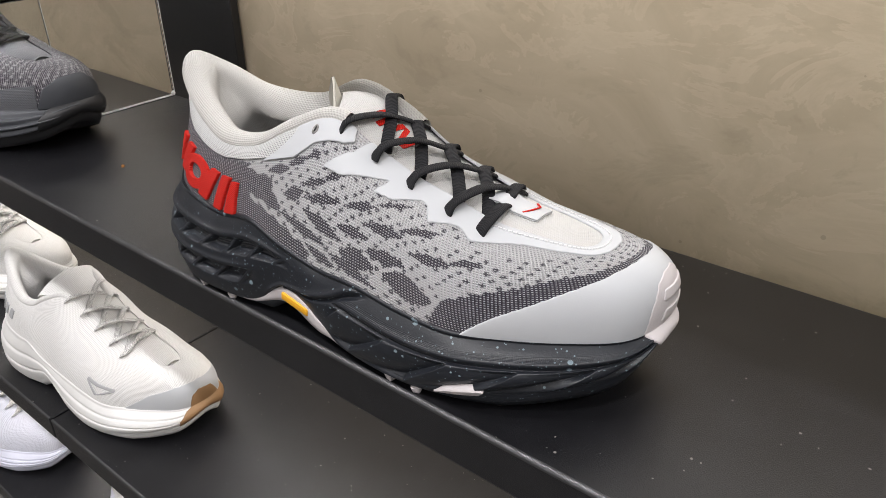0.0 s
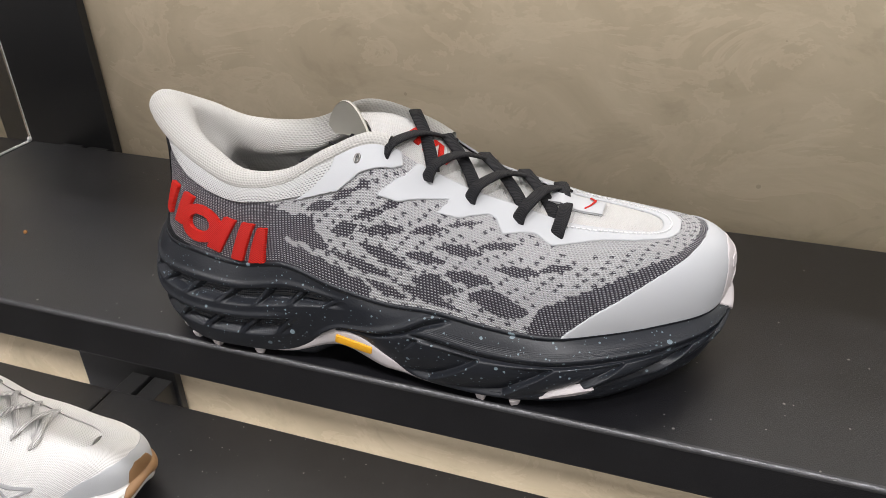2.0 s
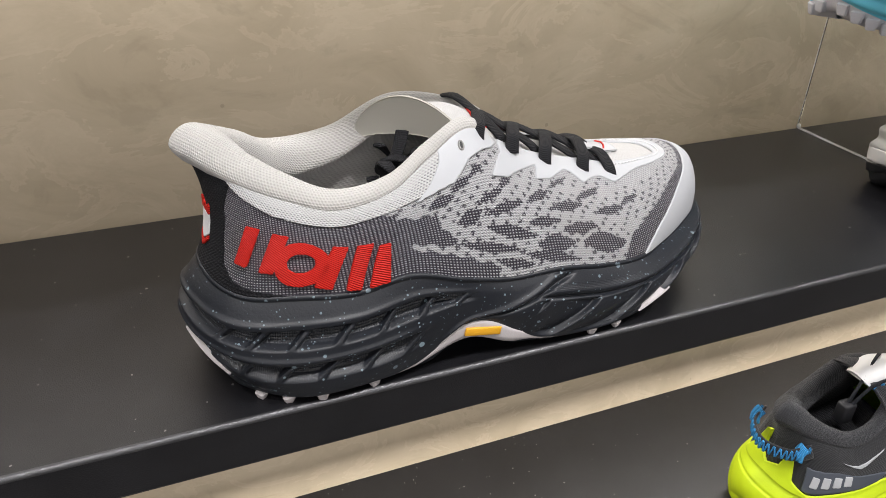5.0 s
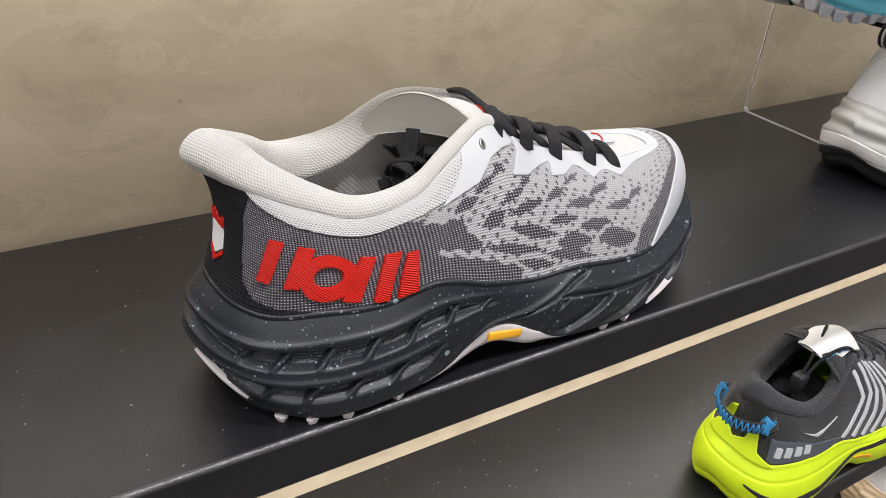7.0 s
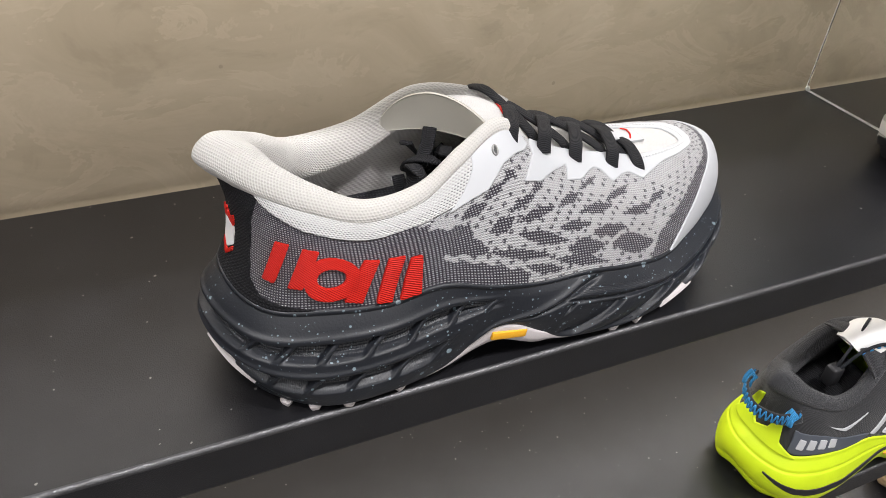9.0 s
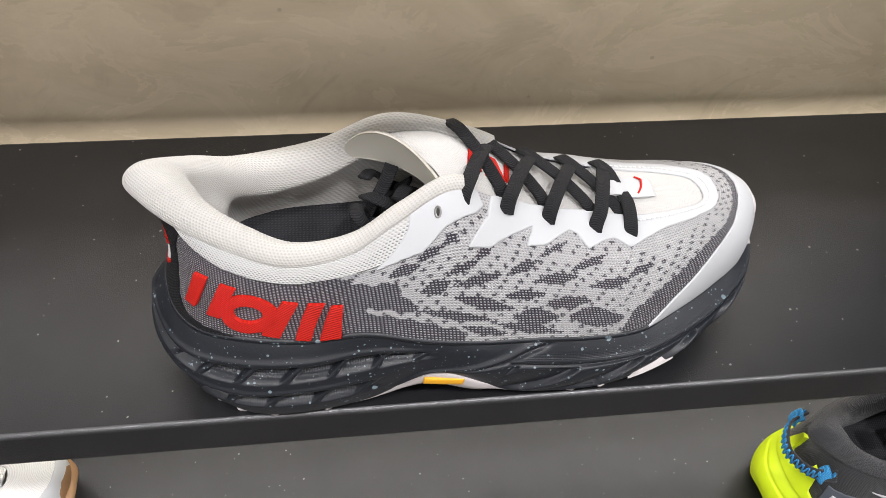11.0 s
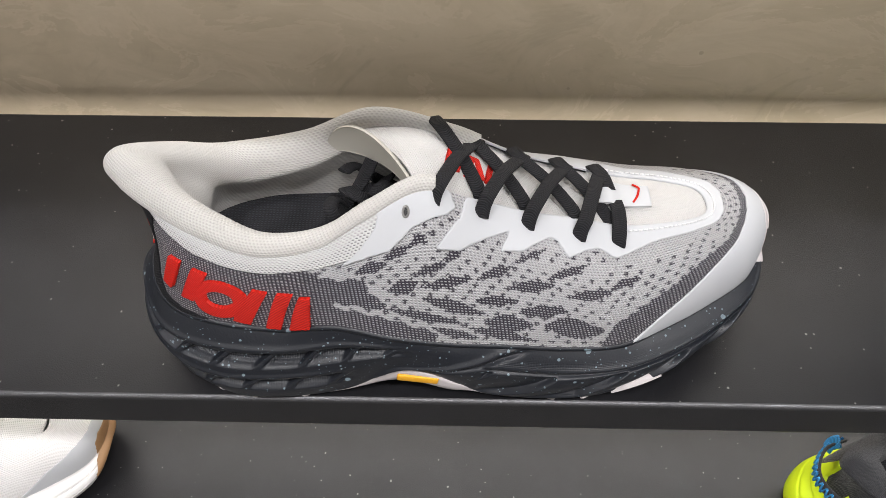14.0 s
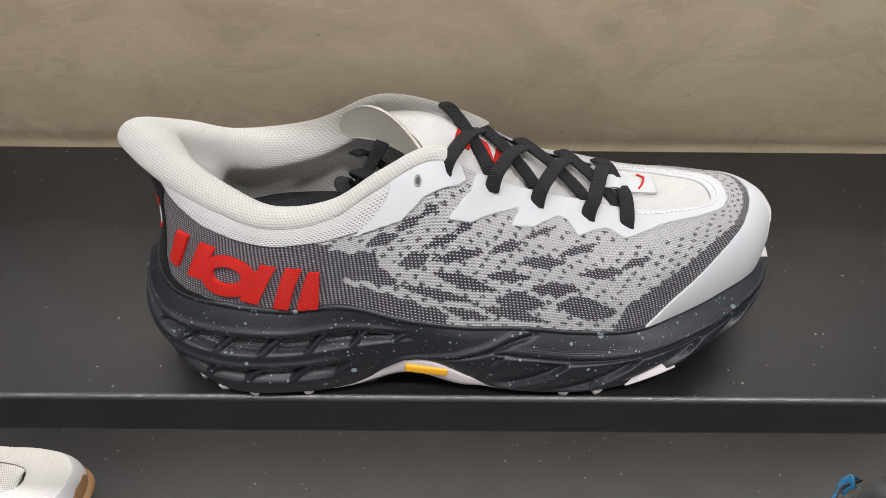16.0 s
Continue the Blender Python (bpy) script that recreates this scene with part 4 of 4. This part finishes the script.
# laces: one strand from each outer hole over to the inner side, one back under it
HOLES = ((-2.5, 37.0, 102.0), (17.5, 40.0, 93), (37, 41.5, 84), (59.5, 41.5, 77), (76.0, 41.5, 71))
FAR = ((-3, 77, 106), (11.5, 79, 95.5), (32, 79, 86.5), (52, 80, 79.5), (69, 81, 74.5))
for i, (hx, hy, hz) in enumerate(HOLES):
    if i < 4:
        fx, fy, fz = FAR[i + 1][0] + 3, *FAR[i + 1][1:]
        ribbon("lace", ((hx - 1.2, hy - 2.8, hz - 2.6), (hx - 0.4, hy - 0.6, hz + 0.9), (hx + 2, hy + 4, hz + 4.2), (0.5 * (hx + fx), 0.5 * (hy + fy) - 2, 0.5 * (hz + fz) + 6.8), (fx - 2, fy - 8, fz + 3.4), (fx + 1, fy - 1, fz - 0.5)), 6.4, 1.9, LACE, trail, sides=14)
    else:
        ribbon("lace", ((hx, hy - 2.8, hz - 2.6), (hx + 0.3, hy - 0.6, hz + 0.9), (hx + 0.8, hy + 5, hz + 4.0), (hx + 0.8, hy + 12, hz + 6.0), (hx + 0.2, hy + 18, hz + 5.5)), 6.4, 1.9, LACE, trail, sides=14)
    fx, fy, fz = FAR[i]
    if i < 4:
        hx, hy, hz = HOLES[i + 1]
        ribbon("lace", ((fx - 2, fy + 3, fz - 1), (fx - 1, fy, fz + 2.0), (fx + 3, fy - 8, fz + 3.6), (0.5 * (hx + fx), 0.5 * (hy + fy) + 2, 0.5 * (hz + fz) + 4.2), (hx - 3, hy + 9, hz + 3.2), (hx - 1, hy + 5, hz - 1.5)), 6.2, 1.8, LACE, trail, sides=14)
    else:
        ribbon("lace", ((fx - 1, fy + 3, fz - 1), (fx, fy, fz + 2), (fx + 3, fy - 8, fz + 4), (fx + 5, fy - 16, fz + 3)), 6.2, 1.8, LACE, trail, sides=14)
# lace ends tucked inside the shoe
rng = random.Random(4)
for i in range(6):
    cx, cy, cz = -36 + rng.uniform(-6, 8), 52 + rng.uniform(-10, 8), 78 + rng.uniform(-8, 8)
    ribbon("lace_end", [(cx + 14 * math.cos(a0) * rng.uniform(0.6, 1), cy + 12 * math.sin(a0) * rng.uniform(0.6, 1), cz + 8 * math.sin(1.7 * a0 + i)) for a0 in np.linspace(i, i + 4.2, 6)], 6.2, 1.9, LACE, trail, n=30)
ribbon("lace_end", ((-30, 62, 98), (-34, 56, 92), (-42, 50, 80), (-48, 46, 66)), 6.4, 1.9, LACE, trail, sides=14)

# orange mark on the arch, a plain bar
bm = box(-0.0095, 0.0095, -0.0008, 0.0008, -0.0022, 0.0022, 0.0006, 2)
bm.transform(Matrix.Translation((-0.0105, 0.0023, 0.0178)) @ Matrix.Rotation(radians(10), 4, "Y"))
from_bm("sole_mark", bm, ORANGE, sole, "plain orange bar", True)


# ---- the other display shoes ----
def ridges(bands, depth=1.6):
    def relief(k, w):
        d = np.zeros(np.shape(k))
        for at, wide, amp in bands:
            d -= depth * np.exp(-((w - at - amp * np.sin(k * 0.5)) / wide) ** 2)
        return d * step(0.0, 0.08, w)
    return relief


def waves(k, w):
    return (1.3 * np.sin(w * 22 + 1.5 * np.sin(k * 1.1)) + 0.8 * np.sin(k * 2.3 + w * 6)) * step(0.05, 0.2, w) * (1 - step(0.9, 1, w))


def shoe(label, at, turn, upper, foam, rubber, roll, lace, relief, lug=(), grow=1.0, dark=0.0, wide=6.0, puff=1.0):
    """A running shoe of the usual build; the colours and mouldings are given."""
    ob = tagged(new("running_shoe"), label, "shoe", "display shoes")
    k, v = np.meshgrid(np.linspace(0, LOOP, 320, endpoint=False), np.linspace(0, 1, 40), indexing="ij")
    cl = np.stack([k * 0.022, v * 0.06, 0 * k], -1).reshape(-1, 3)
    part("upper", mesh("upper", upper_at(k, v).reshape(-1, 3), grid_faces(320, 40, True), upper, True, {"cloth": cl, "dark": (dark(k, v) if callable(dark) else np.full(k.shape, dark)).ravel()}), ob)
    midsole(ob, foam, relief, 420, 48)
    base = outsole(ob, rubber, 200)
    lugs(base, rubber, lug)
    pad(ob, roll, 19.6 - LOOP, 7.25, [(a, b * puff) for a, b in ((-6, 3.5), (-5, 5.0), (-3, 5.5), (-1.2, 6.5), (0, 7.0), (1.2, 6.5), (2.5, 5.8), (4, 5.0), (6, 4.6), (7.3, 3.0))], 160, 40)
    insole(ob, INSOLE, 40, 16)
    xx, w = np.meshgrid(np.linspace(-40, 118, 60), np.linspace(0, 1, 20), indexing="ij")
    sheet("tongue", throat(xx, w, 2.5 + 7 * step(20, -30, xx)) + np.stack([0 * w, 0 * w, 0.008 * step(-10, -40, xx)], -1) - [0, 0, 0.001], roll, ob, 0.003)
    for i, (hx, hy, hz) in enumerate(HOLES):
        fx, fy, fz = FAR[min(i + 1, 4)]
        ribbon("lace", ((hx - 1.5, hy - 1, hz), (hx + 2, hy + 4, hz + 4.2), (0.5 * (hx + fx), 0.5 * (hy + fy), 0.5 * (hz + fz) + 6.5), (fx - 2, fy - 6, fz + 3.5), (fx + 1, fy, fz)), wide, 0.3 * wide, lace, ob, n=16, sides=8)
        fx, fy, fz = FAR[i]
        hx, hy, hz = HOLES[min(i + 1, 4)]
        ribbon("lace", ((fx - 1, fy, fz + 1.5), (fx + 2, fy - 7, fz + 3.2), (0.5 * (hx + fx), 0.5 * (hy + fy), 0.5 * (hz + fz) + 4.2), (hx - 3, hy + 8, hz + 3), (hx - 1, hy + 4, hz - 1)), wide, 0.3 * wide, lace, ob, n=16, sides=8)
    ob.matrix_world = Matrix.Translation(at) @ Matrix.Translation((0, 0.05, 0)) @ Matrix.Rotation(radians(turn), 4, "Z") @ Matrix.Translation((0, -0.05, 0)) @ Matrix.Scale(grow, 4)
    return ob


LOW, LOWER = SHELF - GAP, SHELF - 2 * GAP
RUNNER = ((0.30, 0.035, 0.02), (0.62, 0.03, 0.04))
REAR_LUGS = [(q, 6.0, 10) for q in (1.0, 1.6, 2.2, 2.8, 3.4, 4.0, 8.4, 9.0, 9.6, 10.2, 23.2, 24.0)]

white_shoe = shoe("white running shoe with pale grey laces, gum rubber toe", (-0.426, 0.016, LOW), 0, WHITE_MESH, PALE, PALE, WHITE_MESH, GREY_LACE, ridges(RUNNER), grow=1.01)
patch("toe_rubber", ((12.9, 1.0), (12.95, 0.6), (13.2, 0.15), (13.5, -0.0), (15.5, 0.0), (15.6, 1.0)), 1.0, TAN, white_shoe, "tan gum rubber", skirt=2.0, **side_of)
patch("toe_guard", ((13.35, 0.0), (13.5, 0.2), (13.8, 0.3), (14.4, 0.26), (14.8, 0.0)), 0.8, TAN, white_shoe, "tan gum rubber", skirt=1.0)
patch("toe_film", ((11.0, 0.02), (12.0, 0.3), (13.0, 0.46), (14.0, 0.5), (15.0, 0.46), (16.0, 0.3), (17.0, 0.02)), 0.6, FILM, white_shoe, "")
for poly in (((9.35, 0.30), (9.45, 0.36), (10.75, 0.36), (10.7, 0.31)), ((9.35, 0.30), (9.5, 0.30), (9.85, 0.15), (9.72, 0.13)), ((9.72, 0.13), (9.85, 0.17), (10.75, 0.36), (10.7, 0.30))):
    patch("outline_mark", poly, 1.0, GREY_PRINT, white_shoe, "", fine=0.5)
for q in (2.0, 2.5, 3.0, 3.5):
    patch("heel_mark", ((q, 0.52), (q + 0.25, 0.50), (q + 0.05, 0.25), (q - 0.2, 0.27)), 1.0, GREY_PRINT, white_shoe, "", fine=0.6)

white_other = shoe("white running shoe with a small red mark", (-0.770, 0.055, LOW), 0, WHITE_MESH, PALE, PALE, WHITE_MESH, GREY_LACE, ridges(RUNNER))
patch("red_print", ((9.6, 0.62), (10.3, 0.68), (10.2, 0.60), (9.8, 0.57)), 0.9, RED, white_other, "", fine=0.6)
lilac_shoe = shoe("lilac-white running shoe with a ridged white sole", (-0.805, 0.012, LOWER), 0, LILAC_MESH, LILAC, LILAC, LILAC_MESH, GREY_LACE, ridges(((0.3, 0.03, 0.0), (0.5, 0.03, 0.0), (0.7, 0.03, 0.0)), 1.8))
pale_shoe = shoe("white and pale blue running shoe on the bottom shelf", (-0.362, 0.03, LOWER), 0, LILAC_MESH, PALE, PALE, WHITE_MESH, GREY_LACE, ridges(RUNNER))

dark_shoe = shoe("charcoal running shoe with a black rubber toe", (-0.500, 0.004, SHELF), 0, KNIT, DARKFOAM, BLACKRUB, DARK_MESH, LACE, waves, lug=REAR_LUGS, dark=lambda k, v: 1 - 0.75 * (np.sin(k * 22 * 0.9 + v * 14) * np.sin(v * 60 * 0.85) > 0.55) * (v > 0.35))
patch("toe_rubber", ((12.6, 1.0), (12.7, 0.5), (13.0, 0.1), (13.3, -0.0), (15.5, 0.0), (15.6, 1.0)), 1.6, BLACKRUB, dark_shoe, "black rubber", skirt=2.5, **side_of)
patch("toe_guard", ((12.7, 0.0), (13.0, 0.28), (13.6, 0.42), (14.4, 0.42), (15.0, 0.2), (15.3, 0.0)), 1.6, DARKFOAM, dark_shoe, "black rubber", skirt=2.0)
patch("side_film", ((9.0, 0.0), (10.2, 0.18), (11.5, 0.3), (12.8, 0.36), (12.7, 0.0)), 0.8, DARK_MESH, dark_shoe, "")

grey_shoe = shoe("pale grey shoe, white midsole and black outsole", (0.474, 0.022, SHELF), 0, GREY_MESH, GREYFOAM, BLACKRUB, GREY_MESH, GREY_LACE, waves, lug=REAR_LUGS)
patch("sole_stripe", ((-2.5, 0.62), (-2.5, 0.82), (0, 0.84), (3, 0.82), (6.5, 0.78), (6.5, 0.62), (3, 0.6), (0, 0.6)), 1.6, PALE, grey_shoe, "white foam stripe", skirt=2.0, **side_of)
patch("sole_edge", ((-2.6, 0.86), (-2.6, 1.0), (6.5, 1.0), (6.5, 0.84), (3, 0.86), (0, 0.88)), 1.6, BLACKRUB, grey_shoe, "black rubber edge", skirt=2.0, **side_of)
patch("heel_film", ((-2.0, 0.0), (-1.0, 0.5), (-0.5, 0.62), (0.6, 0.62), (1.5, 0.45), (3.0, 0.3), (4.2, 0.0)), 1.0, FILM, grey_shoe, "white film heel panel")
for i in range(6):
    ribbon("pull_loop", [(-128 - 10 * math.sin(b) - 1.5, 47 + 9 * math.cos(b) * 0 + (i - 2.5) * 2.4, 104 + 9 * math.cos(b) + 3) for b in np.linspace(-0.4, 3.4, 7)], 2.4, 1.6, LACE if i % 2 else GREY_LACE, grey_shoe, up=(0, 1, 0), n=14)

blue_shoe = shoe("sky blue shoe with pale grey lugs on a riser", (0.464, 0.105, SHELF + 0.1035), 0, SKY_MESH, SKY, GREYRUB, SKY_MESH, GREY_LACE, waves)
lugs(blue_shoe, GREYRUB, [(q, 3.0, 0) for q in (0.4, 0.9, 1.4, 1.9, 2.5, 3.1, 3.7, 4.3, 4.9, 7.6, 8.2, 8.8, 9.4, 10.0, 10.6, 11.2, 24.0, 24.5)], (9.5, 9.0, 6.5))

neon_shoe = shoe("black shoe, neon yellow sole, white side stripes", (0.409, -0.005, LOW), 0, BLACK_MESH, NEON, NEON, FUZZ, BLACK_CORD, ridges(((0.25, 0.02, 0.0),), 1.0), grow=1.06, wide=2.4, puff=1.35)
patch("sole_stripe", ((1.2, 0.42), (2.5, 0.56), (4.2, 0.58), (5.5, 0.42), (7.5, 0.26), (10, 0.24), (10, 0.34), (7.5, 0.38), (5.5, 0.56), (4.2, 0.74), (2.4, 0.70), (1.2, 0.46)), 0.7, BLACKRUB, neon_shoe, "black inlaid stripe", **side_of)
patch("heel_wing", ((-1.6, 0.0), (-1.1, 0.2), (-0.7, 0.55), (-0.35, 0.6), (-0.45, 0.25), (0.0, 0.12), (0.5, 0.2), (0.75, 0.5), (1.0, 0.42), (1.2, 0.12), (2.2, 0.0)), 2.6, NEON, neon_shoe, "neon foam heel wing", skirt=3.0)
patch("side_plate", ((1.7, 0.06), (1.7, 0.40), (3.2, 0.36), (5.0, 0.12), (4.6, 0.04)), 1.0, SLATE, neon_shoe, "slate plate with a plain white bar")
for q in (2.0, 2.45, 2.9, 3.35):
    patch("plate_mark", ((q + 0.06, 0.30), (q + 0.36, 0.28), (q + 0.28, 0.13), (q - 0.02, 0.14)), 1.5, FILM, neon_shoe, "", fine=0.5)
for a0, b0, c0 in ((5.0, 0.1, 6.6), (5.6, 0.08, 7.05), (6.2, 0.06, 7.5), (6.8, 0.05, 8.0), (7.4, 0.05, 8.5), (8.0, 0.05, 9.0)):
    patch("white_stripe", ((a0, b0), (a0 + 0.7, b0 + 0.25), (c0 - 0.25, 0.55), (c0 - 0.2, 0.92), (c0 - 0.04, 0.92), (c0 - 0.08, 0.53), (a0 + 0.86, b0 + 0.22), (a0 + 0.2, b0 - 0.02)), 1.0, FILM, neon_shoe, "", fine=0.6)
patch("white_mark", ((3.3, 0.55), (4.0, 0.44), (4.3, 0.46), (5.0, 0.58), (4.25, 0.40), (4.05, 0.38)), 1.0, FILM, neon_shoe, "", fine=0.4)
tab = ribbon("pull_tab", ((-117, 22, 92), (-131, 28, 88), (-139, 46, 86), (-131, 64, 88), (-117, 70, 92)), 11.0, 2.4, BLACK_MESH, neon_shoe, up=(1, 0, 0.15), n=24, label="black heel loop with blue zigzag stitching")
arc = spline(np.array(((-119, 22, 92), (-132.5, 28, 88), (-141, 46, 86), (-132.5, 64, 88), (-119, 70, 92))), np.linspace(0, 4, 41), wrap=False)
arc[:, 2] += 4.5 * np.where(np.arange(41) % 2, 1, -1)
ribbon("zigzag", arc, 1.8, 1.2, BLUE_CORD, tab, n=160, sides=6)
for y0 in (24, 67):
    ribbon("bar_tack", ((-123, y0, 96), (-126, y0 + 1, 91), (-127, y0, 85)), 9.0, 3.0, BLUE_CORD, tab, up=(1, 0, 0), n=8)
ribbon("cord", ((-6, 38, 108), (-22, 40, 118), (-40, 44, 112), (-52, 48, 92)), 2.4, 2.2, BLACK_CORD, neon_shoe)
ribbon("cord", ((-2, 70, 112), (-20, 62, 122), (-42, 52, 114), (-53, 50, 92)), 2.4, 2.2, BLACK_CORD, neon_shoe)
for q in range(5):
    ribbon("blue_fleck", ((-14 - 6 * q, 39.5 + q, 114.5 + 1.2 * q - 0.55 * q * q), (-16 - 6 * q, 39.8 + q, 115.4 + 1.0 * q - 0.6 * q * q)), 2.8, 2.8, BLUE_CORD, neon_shoe, n=4, sides=6)
bm = box(-0.006, 0.006, -0.005, 0.005, -0.009, 0.009, 0.002, 2)
bm.transform(Matrix.Translation((-0.053, 0.050, 0.086)))
from_bm("cord_lock", bm, BLACKRUB, neon_shoe, "black plastic cord lock", True)
s, w = np.meshgrid(np.linspace(0, 1, 30), np.linspace(0, 1, 30), indexing="ij")
taper = 1 - 0.25 * s ** 3
sheet("tongue_tip", np.stack([-2 - 40 * s + 12 * (2 * w - 1) ** 2 * s, 57 + 28 * (w - 0.5) * taper, 105 + 8 * np.sin(np.pi * w) + 9 * s - 12 * s ** 3], -1) * 0.001, PALE, neon_shoe, 0.006, "padded white tongue")
patch("sole_mark", ((6.0, 0.72), (6.05, 0.86), (7.0, 0.86), (6.95, 0.72)), 1.0, ORANGE, neon_shoe, "plain orange bar", fine=0.5, **side_of)
sand_shoe = shoe("sand-coloured shoe on the bottom shelf", (0.80, 0.025, LOWER), 0, GREY_MESH, SAND, SAND, GREY_MESH, GREY_LACE, waves)


# ---- clear risers ----
def riser(x0, x1, top, label):
    ob = tagged(new("riser"), label, "riser", "display risers")
    ob.location = (0, 0, SHELF)
    for name, b in (("side_panel", (x0, x0 + 0.003, 0.012, DEEP - 0.002, 0.0005, top - 0.0032)), ("side_panel", (x1 - 0.003, x1, 0.012, DEEP - 0.002, 0.0005, top - 0.0032)), ("top_plate", (x0, x1, 0.012, DEEP - 0.002, top - 0.003, top))):
        pane = from_bm(name, box(*b, 0.0004, 1), ACRYLIC, ob)
        pane.visible_shadow = False
        if name == "side_panel":
            x, y0, y1, h = b[0], b[2], b[3], b[5]
            from_bm("frosted_edge", box(x + 0.0004, x + 0.0026, y0, y1, 0.0002, 0.0016), FROST, pane)
            from_bm("frosted_edge", box(x + 0.0004, x + 0.0026, y1 + 0.0001, y1 + 0.0008, 0.002, h), FROST, pane)
            bm = bmesh.new()
            bmesh.ops.create_uvsphere(bm, u_segments=12, v_segments=8, radius=0.0024)
            bm.transform(Matrix.Translation((x + 0.0015, y1 - 0.001, 0.0024)))
            from_bm("peg", bm, FROST, pane, "small frosted peg", True)
    return ob


riser(-0.655, -0.410, 0.112, "clear acrylic riser over the charcoal shoe")
riser(0.386, 0.66, 0.103, "clear acrylic riser under the sky blue shoe")
lilac_top = shoe("lilac-white running shoe on a clear riser", (-0.60, 0.02, SHELF + 0.1125), 0, LILAC_MESH, LILAC, LILAC, LILAC_MESH, GREY_LACE, ridges(RUNNER))

# a crumb on the shelf
bm = bmesh.new()
bmesh.ops.create_icosphere(bm, subdivisions=1, radius=0.0016)
for vert in bm.verts:
    vert.co *= 0.7 + 0.5 * random.random()
bm.transform(Matrix.Translation((-0.284, 0.068, SHELF + 0.0008)))
tagged(from_bm("crumb", bm, CRUMB), "small ochre crumb lying on the black shelf", "crumb")
